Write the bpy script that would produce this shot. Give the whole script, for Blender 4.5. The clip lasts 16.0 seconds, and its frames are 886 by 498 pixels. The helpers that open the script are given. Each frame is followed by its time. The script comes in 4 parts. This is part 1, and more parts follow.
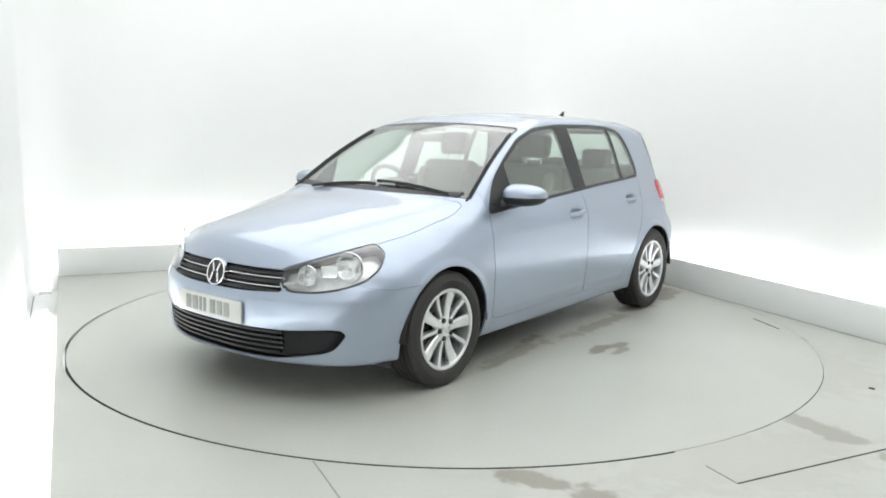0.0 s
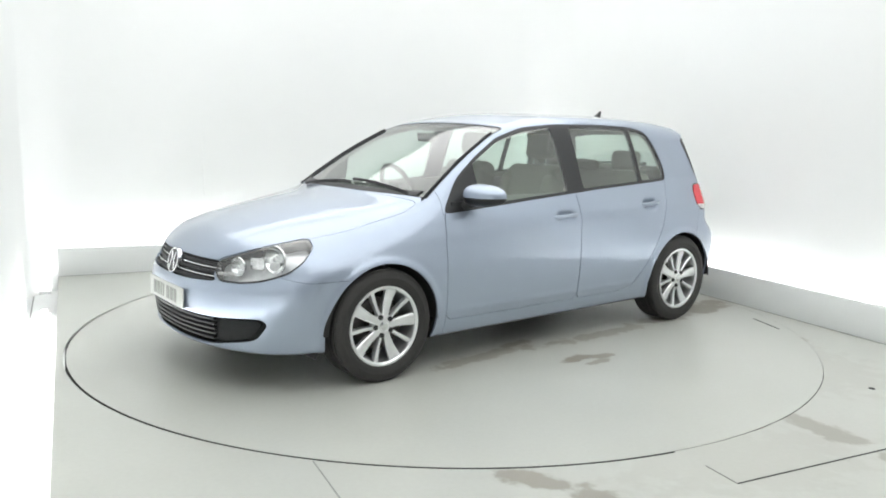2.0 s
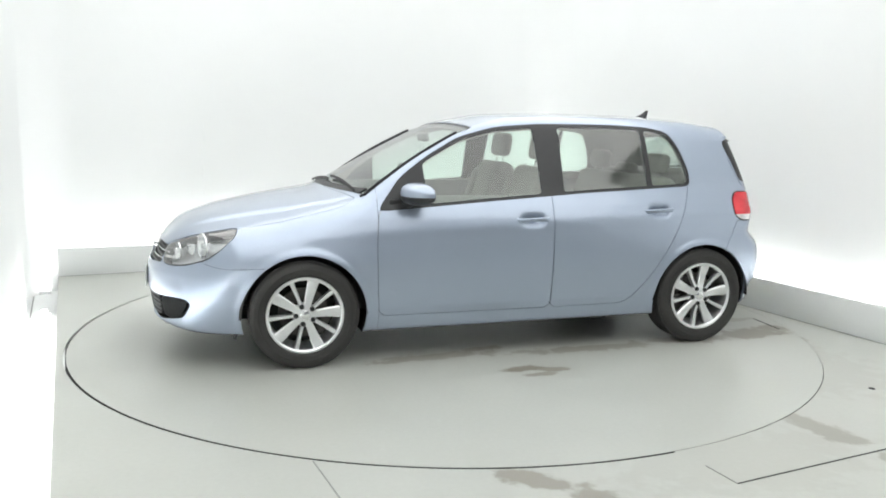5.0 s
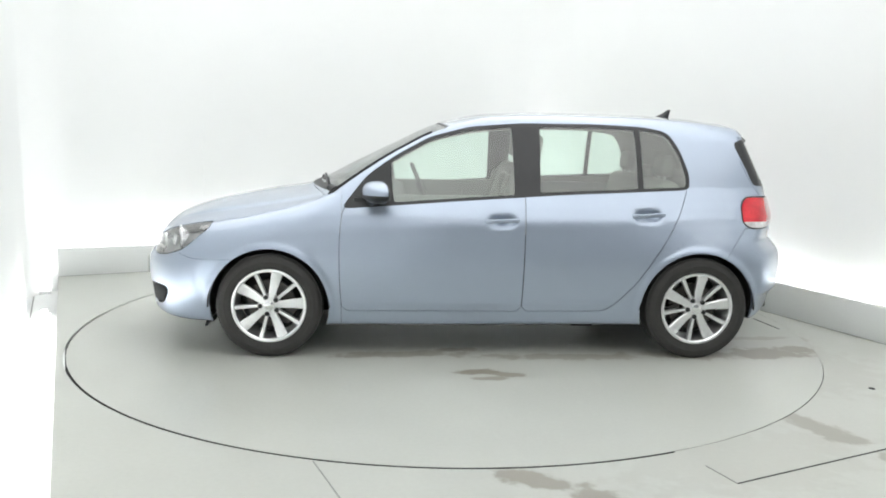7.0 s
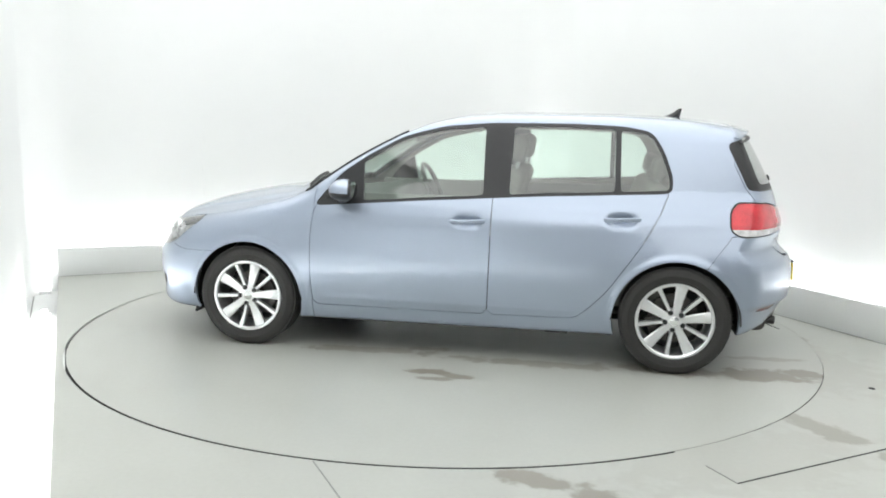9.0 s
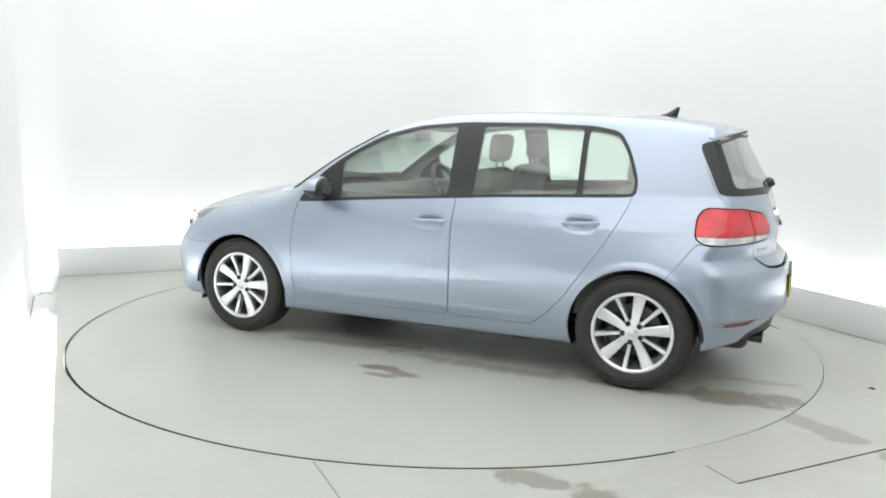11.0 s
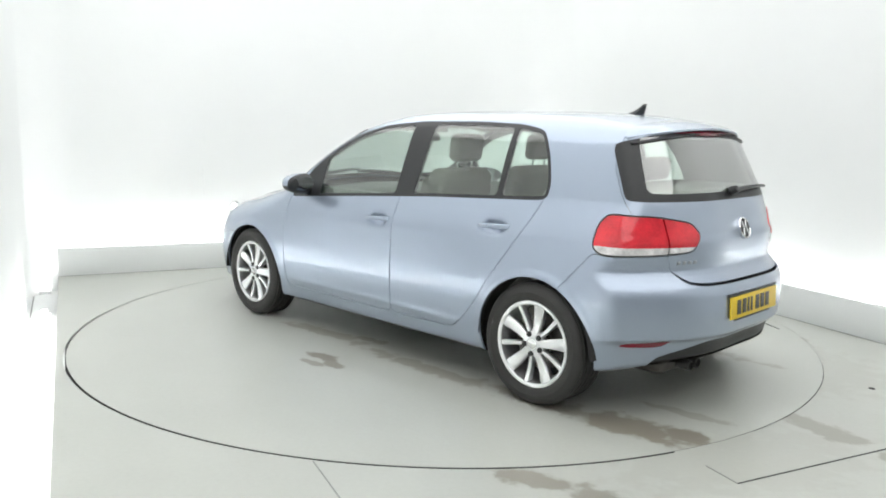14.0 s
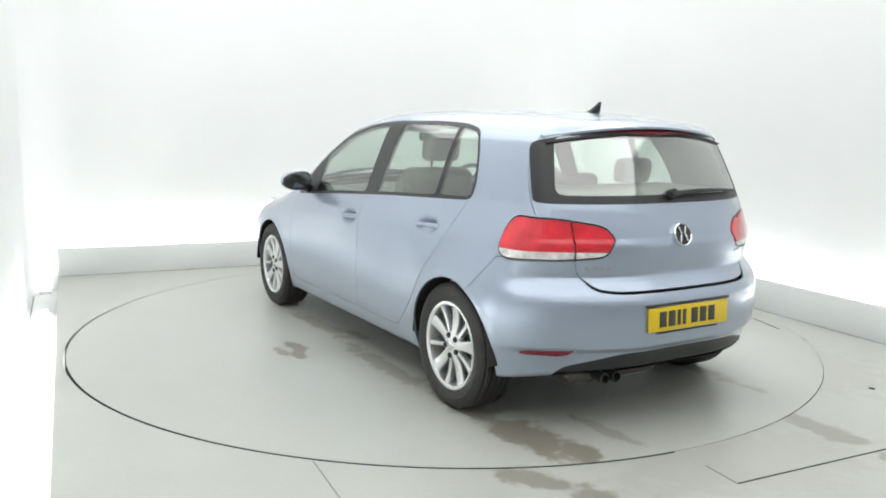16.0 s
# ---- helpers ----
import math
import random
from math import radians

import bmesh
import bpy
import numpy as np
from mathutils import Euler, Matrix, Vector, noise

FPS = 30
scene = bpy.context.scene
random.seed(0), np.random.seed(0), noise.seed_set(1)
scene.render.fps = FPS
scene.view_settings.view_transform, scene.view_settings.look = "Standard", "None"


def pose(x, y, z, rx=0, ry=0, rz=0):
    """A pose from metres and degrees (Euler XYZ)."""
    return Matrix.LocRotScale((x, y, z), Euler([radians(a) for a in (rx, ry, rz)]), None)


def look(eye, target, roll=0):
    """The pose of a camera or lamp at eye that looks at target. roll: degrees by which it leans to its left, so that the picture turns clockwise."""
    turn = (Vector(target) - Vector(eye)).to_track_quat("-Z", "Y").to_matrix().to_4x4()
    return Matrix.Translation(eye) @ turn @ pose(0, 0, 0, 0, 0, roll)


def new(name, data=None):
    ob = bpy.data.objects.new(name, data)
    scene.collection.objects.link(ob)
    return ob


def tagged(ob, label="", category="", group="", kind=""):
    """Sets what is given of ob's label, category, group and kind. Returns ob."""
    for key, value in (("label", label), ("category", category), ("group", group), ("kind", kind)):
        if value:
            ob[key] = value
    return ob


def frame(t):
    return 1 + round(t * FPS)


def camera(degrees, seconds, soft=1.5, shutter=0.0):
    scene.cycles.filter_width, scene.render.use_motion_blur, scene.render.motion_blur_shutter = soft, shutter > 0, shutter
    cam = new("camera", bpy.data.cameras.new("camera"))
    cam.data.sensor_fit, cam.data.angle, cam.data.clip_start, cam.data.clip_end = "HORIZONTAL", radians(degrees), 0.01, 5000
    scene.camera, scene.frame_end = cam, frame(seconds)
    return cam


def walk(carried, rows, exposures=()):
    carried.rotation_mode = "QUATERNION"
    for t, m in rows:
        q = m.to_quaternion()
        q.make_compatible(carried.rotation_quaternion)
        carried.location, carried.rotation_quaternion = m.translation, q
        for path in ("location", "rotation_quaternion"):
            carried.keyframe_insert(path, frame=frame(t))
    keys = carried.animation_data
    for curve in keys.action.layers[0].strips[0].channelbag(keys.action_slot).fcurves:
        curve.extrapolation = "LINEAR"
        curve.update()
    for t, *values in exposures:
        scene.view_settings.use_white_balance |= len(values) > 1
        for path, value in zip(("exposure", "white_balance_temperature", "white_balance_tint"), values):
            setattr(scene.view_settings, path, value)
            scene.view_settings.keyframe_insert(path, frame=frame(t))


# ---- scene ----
# The camera stands still beside a turntable; x to its right, y away from it, the table's axis at the origin.
cam = camera(58.08, 16.0, soft=1.85)
EYE = Vector((0.0, -5.5412, 1.3833))
TILT, TURN = radians(-8.7803), radians(-0.2265)
AHEAD = Vector((math.sin(TURN) * math.cos(TILT), math.cos(TURN) * math.cos(TILT), math.sin(TILT)))
STAND = look(EYE, EYE + AHEAD, 1.1456)
walk(cam, [(0, STAND), (16, STAND)], exposures=[(0, 0.26), (16, 0.26)])

# ---- light: an even white studio, lit by assumed, unseen ceiling softboxes and by tubes in a trough along the walls ----
world = bpy.data.worlds.new("studio_world")
world.use_nodes = True
scene.world = world
world.node_tree.nodes["Background"].inputs[0].default_value = (0.9, 0.95, 1.0, 1)
world.node_tree.nodes["Background"].inputs[1].default_value = 0.3
CEILING_GLOW, TUBE_GLOW = 1.13, 22.0


# ---- materials ----
def material(name, colour, rough=0.5, metal=0.0, vary=0.06, scale=8.0, bump=0.0, fine=120.0, coat=0.0, emit=0.0, spec=0.5, rough_vary=0.08):
    """A principled surface with variation at two scales and fine relief."""
    m = bpy.data.materials.new(name)
    m.use_nodes = True
    t = m.node_tree
    b = t.nodes["Principled BSDF"]
    b.inputs["Metallic"].default_value = metal
    b.inputs["Specular IOR Level"].default_value = spec
    b.inputs["Coat Weight"].default_value = coat
    b.inputs["Coat Roughness"].default_value = 0.04
    co = t.nodes.new("ShaderNodeTexCoord")
    n1 = t.nodes.new("ShaderNodeTexNoise")
    n1.inputs["Scale"].default_value, n1.inputs["Detail"].default_value = scale, 5
    n2 = t.nodes.new("ShaderNodeTexNoise")
    n2.inputs["Scale"].default_value, n2.inputs["Detail"].default_value = fine, 3
    for n in (n1, n2):
        t.links.new(co.outputs["Object"], n.inputs["Vector"])
    mix = t.nodes.new("ShaderNodeMath")
    mix.operation = "MULTIPLY_ADD"
    t.links.new(n2.outputs["Fac"], mix.inputs[0])
    mix.inputs[1].default_value = 0.4
    t.links.new(n1.outputs["Fac"], mix.inputs[2])
    ramp = t.nodes.new("ShaderNodeMapRange")
    ramp.inputs["From Min"].default_value, ramp.inputs["From Max"].default_value = 0.35, 1.05
    ramp.inputs["To Min"].default_value, ramp.inputs["To Max"].default_value = 1 - vary, 1 + vary
    t.links.new(mix.outputs[0], ramp.inputs["Value"])
    mul = t.nodes.new("ShaderNodeVectorMath")
    mul.operation = "SCALE"
    mul.inputs[0].default_value = colour
    t.links.new(ramp.outputs["Result"], mul.inputs["Scale"])
    t.links.new(mul.outputs["Vector"], b.inputs["Base Color"])
    rr = t.nodes.new("ShaderNodeMapRange")
    rr.inputs["To Min"].default_value, rr.inputs["To Max"].default_value = max(0.0, rough * (1 - rough_vary)), min(1, rough * (1 + rough_vary))
    t.links.new(n1.outputs["Fac"], rr.inputs["Value"])
    t.links.new(rr.outputs["Result"], b.inputs["Roughness"])
    if bump:
        bp = t.nodes.new("ShaderNodeBump")
        bp.inputs["Strength"].default_value, bp.inputs["Distance"].default_value = 1.0, bump
        t.links.new(n2.outputs["Fac"], bp.inputs["Height"])
        t.links.new(bp.outputs["Normal"], b.inputs["Normal"])
    if emit:
        b.inputs["Emission Color"].default_value = (*colour, 1)
        b.inputs["Emission Strength"].default_value = emit
    return m


def glass(name, tint, rough=0.0, gloss0=0.08, rise=3.0):
    """Thin tinted glass: a clear sheet that lets light straight through, with a mirror gloss that grows at grazing angles."""
    m = bpy.data.materials.new(name)
    m.use_nodes = True
    t = m.node_tree
    t.nodes.remove(t.nodes["Principled BSDF"])
    out = t.nodes["Material Output"]
    clear, gloss, mix, face, power, grow = (t.nodes.new("ShaderNode" + k) for k in ("BsdfTransparent", "BsdfGlossy", "MixShader", "LayerWeight", "Math", "Math"))
    clear.inputs[0].default_value = (*tint, 1)
    gloss.inputs["Roughness"].default_value = rough
    face.inputs["Blend"].default_value = 0.5
    power.operation, grow.operation = "POWER", "MULTIPLY_ADD"
    t.links.new(face.outputs["Facing"], power.inputs[0])
    power.inputs[1].default_value = rise
    t.links.new(power.outputs[0], grow.inputs[0])
    grow.inputs[1].default_value, grow.inputs[2].default_value = 1 - gloss0, gloss0
    t.links.new(grow.outputs[0], mix.inputs[0])
    t.links.new(clear.outputs[0], mix.inputs[1])
    t.links.new(gloss.outputs[0], mix.inputs[2])
    t.links.new(mix.outputs[0], out.inputs[0])
    return m


def add_stains_and_shade(m, spots, colour, strength=0.75):
    """Ragged patches of dirt, and of shade painted in, with a shape of their own: (x, y, half length, half width, turn
    in degrees) on the surface.
    """
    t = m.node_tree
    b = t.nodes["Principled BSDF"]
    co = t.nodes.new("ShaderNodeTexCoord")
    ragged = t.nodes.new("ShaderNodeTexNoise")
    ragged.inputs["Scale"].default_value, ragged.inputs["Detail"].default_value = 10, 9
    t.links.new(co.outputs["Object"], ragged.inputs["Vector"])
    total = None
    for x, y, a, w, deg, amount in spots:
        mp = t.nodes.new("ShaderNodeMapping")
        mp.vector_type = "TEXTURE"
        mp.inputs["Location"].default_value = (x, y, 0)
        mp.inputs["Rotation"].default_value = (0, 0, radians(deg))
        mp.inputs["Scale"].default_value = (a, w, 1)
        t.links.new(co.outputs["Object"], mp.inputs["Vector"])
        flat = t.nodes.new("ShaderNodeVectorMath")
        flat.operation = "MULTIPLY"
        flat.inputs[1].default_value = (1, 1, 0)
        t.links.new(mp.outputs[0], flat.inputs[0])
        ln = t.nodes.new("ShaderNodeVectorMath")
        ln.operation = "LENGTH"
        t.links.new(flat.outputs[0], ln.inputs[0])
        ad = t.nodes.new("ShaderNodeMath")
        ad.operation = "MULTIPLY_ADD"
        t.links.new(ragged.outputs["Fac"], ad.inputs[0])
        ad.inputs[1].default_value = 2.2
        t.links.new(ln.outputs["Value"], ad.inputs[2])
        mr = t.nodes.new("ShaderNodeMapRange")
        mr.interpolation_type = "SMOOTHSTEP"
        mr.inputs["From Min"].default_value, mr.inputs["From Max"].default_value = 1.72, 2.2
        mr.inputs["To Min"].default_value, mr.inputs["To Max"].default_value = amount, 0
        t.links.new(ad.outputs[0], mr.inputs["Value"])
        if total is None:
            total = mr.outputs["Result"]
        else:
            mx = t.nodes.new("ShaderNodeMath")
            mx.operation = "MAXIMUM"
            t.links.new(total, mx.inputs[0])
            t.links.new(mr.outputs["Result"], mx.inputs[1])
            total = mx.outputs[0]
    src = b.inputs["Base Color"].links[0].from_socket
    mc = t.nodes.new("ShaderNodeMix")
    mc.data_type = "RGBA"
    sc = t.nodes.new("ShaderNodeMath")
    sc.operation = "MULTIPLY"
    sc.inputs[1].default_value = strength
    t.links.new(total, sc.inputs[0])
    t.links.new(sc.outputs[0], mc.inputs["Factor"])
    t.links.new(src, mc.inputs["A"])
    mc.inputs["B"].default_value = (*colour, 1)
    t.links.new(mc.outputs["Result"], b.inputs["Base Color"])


WALL = material("white_wall_paint", (0.775, 0.79, 0.785), 0.75, vary=0.015, scale=1.2, bump=0.0006, fine=60)
END_WALL = material("grey_end_wall", (0.36, 0.37, 0.38), 0.8, vary=0.05, scale=1.0, bump=0.0005)
CEIL = material("white_ceiling_paint", (0.80, 0.81, 0.81), 0.8, vary=0.02, scale=1.0, bump=0.0005)
PLINTH = material("white_plinth_board", (0.77, 0.79, 0.78), 0.5, vary=0.04, scale=2.5, bump=0.0004)
FLOOR = material("pale_painted_floor", (0.445, 0.46, 0.425), 0.33, vary=0.08, scale=1.1, bump=0.0003, fine=45, rough_vary=0.10)
TABLE = material("pale_turntable_paint", (0.445, 0.46, 0.425), 0.33, vary=0.08, scale=1.0, bump=0.0003, fine=45, rough_vary=0.10)
GAP = material("dark_joint", (0.03, 0.032, 0.03), 0.7)
GLOW = material("lit_diffuser", (1.0, 1.0, 0.99), 0.6, emit=CEILING_GLOW, vary=0.0)
TUBE = material("lit_tube", (1.0, 1.0, 1.0), 0.6, emit=TUBE_GLOW, vary=0.0)
FRAME_WHITE = material("white_metal_frame", (0.75, 0.76, 0.76), 0.4)

DIRT_AND_SHADE = (0.20, 0.175, 0.135)

add_stains_and_shade(FLOOR, [(1.80, -1.93, 0.26, 0.10, -62, 0.75), (1.72, -1.85, 0.16, 0.07, -50, 0.6), (0.38, -2.55, 0.20, 0.09, -35, 0.9), (0.62, -2.72, 0.22, 0.09, -40, 0.9), (2.02, -2.32, 0.16, 0.10, -60, 0.8),
                   (2.30, -0.02, 0.35, 0.05, -62, 0.5), (2.55, -1.55, 0.03, 0.02, 0, 1.0), (2.1, -0.7, 1.0, 0.45, -62, 0.16), (1.3, -2.3, 0.7, 0.35, 20, 0.16)], DIRT_AND_SHADE)
# the long streaks along the wheel tracks paint the car's shade in with tyre dirt
add_stains_and_shade(TABLE, [(-0.14, 1.16, 0.15, 0.06, 8, 1.0), (-0.28, 1.20, 0.12, 0.05, -14, 0.9), (-0.17, 1.28, 0.10, 0.04, 5, 0.8), (-2.02, 0.76, 0.36, 0.13, 6, 0.95), (-2.22, 0.68, 0.16, 0.10, 0, 0.95),
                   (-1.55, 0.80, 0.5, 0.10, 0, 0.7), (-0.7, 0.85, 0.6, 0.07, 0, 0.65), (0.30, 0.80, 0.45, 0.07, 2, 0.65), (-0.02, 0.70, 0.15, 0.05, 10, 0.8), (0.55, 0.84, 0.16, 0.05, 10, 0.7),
                   (-0.85, -0.75, 1.3, 0.08, 0, 0.6), (-2.1, 0.40, 0.25, 0.05, 5, 0.5)], DIRT_AND_SHADE, 0.88)


# ---- mesh helpers ----
def part(name, bm, mat, parent=None, label="", smooth=True, angle=35):
    """Links a bmesh as one mesh object under a thing or a part."""
    me = bpy.data.meshes.new(name)
    bm.normal_update()
    if smooth:
        lim = radians(angle)
        for e in bm.edges:
            e.smooth = not (len(e.link_faces) == 2 and e.calc_face_angle(0) > lim)
        for f in bm.faces:
            f.smooth = True
    bm.to_mesh(me)
    bm.free()
    me.materials.append(mat)
    ob = new(name, me)
    ob.parent = parent
    if label:
        tagged(ob, label)
    return ob


def box(sx, sy, sz, at=(0, 0, 0), bevel=0.0, turn=None, segments=2):
    bm = bmesh.new()
    bmesh.ops.create_cube(bm, size=1)
    bmesh.ops.scale(bm, vec=(sx, sy, sz), verts=bm.verts)
    if bevel:
        bmesh.ops.bevel(bm, geom=list(bm.edges), offset=bevel, segments=segments, affect="EDGES", profile=0.5)
    if turn:
        bmesh.ops.transform(bm, matrix=turn, verts=bm.verts)
    bmesh.ops.translate(bm, vec=at, verts=bm.verts)
    return bm


def lathe(profile, steps=64, axis="y"):
    """Turns a profile of (radius, along) about the axis."""
    bm = bmesh.new()
    rings = []
    for r, a in profile:
        ring = []
        for i in range(steps):
            c, s = math.cos(2 * math.pi * i / steps), math.sin(2 * math.pi * i / steps)
            ring.append(bm.verts.new((r * c, a, r * s) if axis == "y" else (r * c, r * s, a)))
        rings.append(ring)
    for p, q in zip(rings, rings[1:]):
        for i in range(steps):
            j = (i + 1) % steps
            bm.faces.new((p[i], p[j], q[j], q[i]))
    bmesh.ops.recalc_face_normals(bm, faces=bm.faces)
    return bm


def sweep(points, radius, sides=10, closed=False):
    """A tube along points; radius a number or one per point."""
    bm = bmesh.new()
    pts = [Vector(q) for q in points]
    rad = radius if isinstance(radius, (list, tuple)) else [radius] * len(pts)
    rings = []
    up = Vector((0, 0, 1))
    for i, q in enumerate(pts):
        a = pts[(i - 1) % len(pts)] if closed or i else q
        b = pts[(i + 1) % len(pts)] if closed or i < len(pts) - 1 else q
        d = (b - a).normalized()
        s = d.cross(up)
        s = s.normalized() if s.length > 1e-4 else Vector((1, 0, 0))
        w = s.cross(d)
        rings.append([bm.verts.new(q + rad[i] * (math.cos(k * 2 * math.pi / sides) * s + math.sin(k * 2 * math.pi / sides) * w)) for k in range(sides)])
    pairs = list(zip(rings, rings[1:])) + ([(rings[-1], rings[0])] if closed else [])
    for p, q in pairs:
        for k in range(sides):
            bm.faces.new((p[k], p[(k + 1) % sides], q[(k + 1) % sides], q[k]))
    if not closed:
        bm.faces.new(rings[0])
        bm.faces.new(rings[-1])
    bmesh.ops.recalc_face_normals(bm, faces=bm.faces)
    return bm


def join(*bms):
    out = bms[0]
    for b in bms[1:]:
        me = bpy.data.meshes.new("tmp")
        b.to_mesh(me)
        b.free()
        out.from_mesh(me)
        bpy.data.meshes.remove(me)
    return out


# ---- the studio: a square turntable bay, turned 25.5 degrees to the camera ----
BAY = radians(25.5)
E1, E2 = Vector((math.cos(BAY), math.sin(BAY), 0)), Vector((-math.sin(BAY), math.cos(BAY), 0))
ROOM = Matrix.Rotation(BAY, 4, "Z")
RING, SIDE, BACK, FRONT = 2.45, 2.50, 2.70, -7.2
WALL_GAP, WALL_H = 0.23, 3.4
DROP = 0.16
LIP = 0.011


def room_part(name, bm, mat, label, category="", parent=None):
    bmesh.ops.transform(bm, matrix=ROOM, verts=bm.verts)
    return tagged(part(name, bm, mat, parent, smooth=True), label, category, kind="structure")


# fixed floor with a round well for the turntable
def floor_mesh():
    bm = bmesh.new()
    n = 240
    x0, x1, y0, y1 = -SIDE, SIDE + WALL_GAP + 0.1, FRONT - 0.1, BACK + WALL_GAP + 0.1
    inner, outer, low = [], [], []
    for i in range(n):
        a = 2 * math.pi * i / n
        c, s = math.cos(a), math.sin(a)
        k = min((x1 if c > 0 else -x0) / max(abs(c), 1e-6), (y1 if s > 0 else -y0) / max(abs(s), 1e-6))
        inner.append(bm.verts.new(((RING + LIP) * c, (RING + LIP) * s, 0)))
        low.append(bm.verts.new(((RING + LIP) * c, (RING + LIP) * s, -0.12)))
        outer.append(bm.verts.new((k * c, k * s, 0)))
    for i in range(n):
        j = (i + 1) % n
        bm.faces.new((inner[i], outer[i], outer[j], inner[j]))
        bm.faces.new((low[i], inner[i], inner[j], low[j]))
    bm.faces.new(low)
    bmesh.ops.recalc_face_normals(bm, faces=bm.faces)
    return bm


floor_ob = room_part("floor", floor_mesh(), FLOOR, "pale grey-green painted studio floor with damp stains", "floor")
well_ring = lathe([(RING - 0.002, -0.012), (RING + LIP + 0.006, -0.012), (RING + LIP + 0.006, -0.06), (RING - 0.002, -0.06), (RING - 0.002, -0.012)], 240, "z")
room_part("turntable_joint", well_ring, GAP, "dark circular joint round the turntable", "joint")


def joint_fill(a0, a1, r0, r1, z=-0.0015):
    """Grit and paint that close the joint between two angles of the bay."""
    bm = bmesh.new()
    rows = []
    n = max(2, int((a1 - a0) / 1.5))
    for k in range(n + 1):
        a = radians(a0 + (a1 - a0) * k / n)
        c, s = math.cos(a), math.sin(a)
        rows.append([bm.verts.new((r * c, r * s, h)) for r, h in ((r0, -0.02), (r0, z), (r1, z), (r1, -0.02))])
    for p, q in zip(rows, rows[1:]):
        for i in range(3):
            bm.faces.new((p[i], p[i + 1], q[i + 1], q[i]))
    bm.faces.new(rows[0])
    bm.faces.new(rows[-1])
    bmesh.ops.recalc_face_normals(bm, faces=bm.faces)
    return bm


for a0, a1, inner_edge in ((-91.0, -79.0, 0.0), (-79.0, -40.0, 0.0020), (-40.0, 118.0, 0.0), (118.0, 150.0, 0.006)):
    room_part("joint_filling", joint_fill(a0, a1, RING - 0.003 + inner_edge, RING + LIP - 0.0005), FLOOR, "pale paint and grit filling the turntable joint", "joint")


def strip(x0, y0, x1, y1, w, h=0.0025):
    """A thin raised-edge joint line on the floor between two places of the bay."""
    a, b = Vector((x0, y0, 0)), Vector((x1, y1, 0))
    d = (b - a)
    return box(d.length, w, h, ((a + b) / 2 + Vector((0, 0, h / 2 - 0.0005))), 0.0, Matrix.Rotation(math.atan2(d.y, d.x), 4, "Z"))


room_part("floor_joint", strip(-0.03, -2.80, 2.49, -2.785, 0.007), GAP, "thin dark joint line across the floor", "joint")
FAINT = material("faint_joint", (0.24, 0.245, 0.23), 0.6, vary=0.4, scale=6)
room_part("floor_joint", strip(-1.52, -1.95, -1.52, -4.4, 0.006), FAINT, "faint joint line in the painted floor", "joint")
room_part("floor_joint", strip(-0.03, -2.80, -0.026, -2.62, 0.006), FAINT, "faint joint line in the painted floor", "joint")
room_part("floor_joint", strip(2.15, -1.02, 2.22, -0.72, 0.012), GAP, "short dark slot in the floor by the plinth", "joint")
room_part("floor_joint", strip(-SIDE + 0.03, BACK - 0.004, SIDE - 0.004, BACK - 0.004, 0.006), FAINT, "thin dark joint where the floor meets the plinth", "joint")
room_part("floor_joint", strip(SIDE - 0.004, FRONT, SIDE - 0.004, BACK - 0.008, 0.006), FAINT, "thin dark joint where the floor meets the plinth", "joint")
room_part("trough_joint", box(0.010, 2.3, 0.003, (-2.70, 1.55, -DROP + 0.001)), FAINT, "thin grey joint along the trough bed", "joint")
room_part("floor_mark", lathe([(0.0001, 0.002), (0.016, 0.002), (0.019, 0.0)], 20, "z"), GAP, "small round black mark on the floor", "mark").location = (2.36, -1.30, 0)

# low plinth boards at the back and one side, the wall set back behind a lit gap; on the other side the floor stops short of the wall
PW = 0.04
for name, sx, sy, at in (("plinth_back", 2 * SIDE + PW, PW, (PW / 2, BACK + PW / 2, 0.1225)), ("plinth_side", PW, BACK - FRONT, (SIDE + PW / 2, (BACK + FRONT) / 2, 0.1225))):
    room_part(name, box(sx, sy, 0.245, at, 0.004), PLINTH, "low pale boxed plinth at the edge of the floor", "plinth")
room_part("trough_bed", box(WALL_GAP + 0.1, BACK - FRONT + WALL_GAP, 0.05, (-SIDE - WALL_GAP / 2, (BACK + FRONT + WALL_GAP) / 2, -DROP - 0.025)), WALL, "white bed of the trough beside the floor", "trough")
room_part("floor_edge", box(0.05, BACK - FRONT, DROP - 0.004, (-SIDE + 0.027, (BACK + FRONT) / 2, -DROP / 2 - 0.004)), PLINTH, "pale edge of the raised floor", "edge")


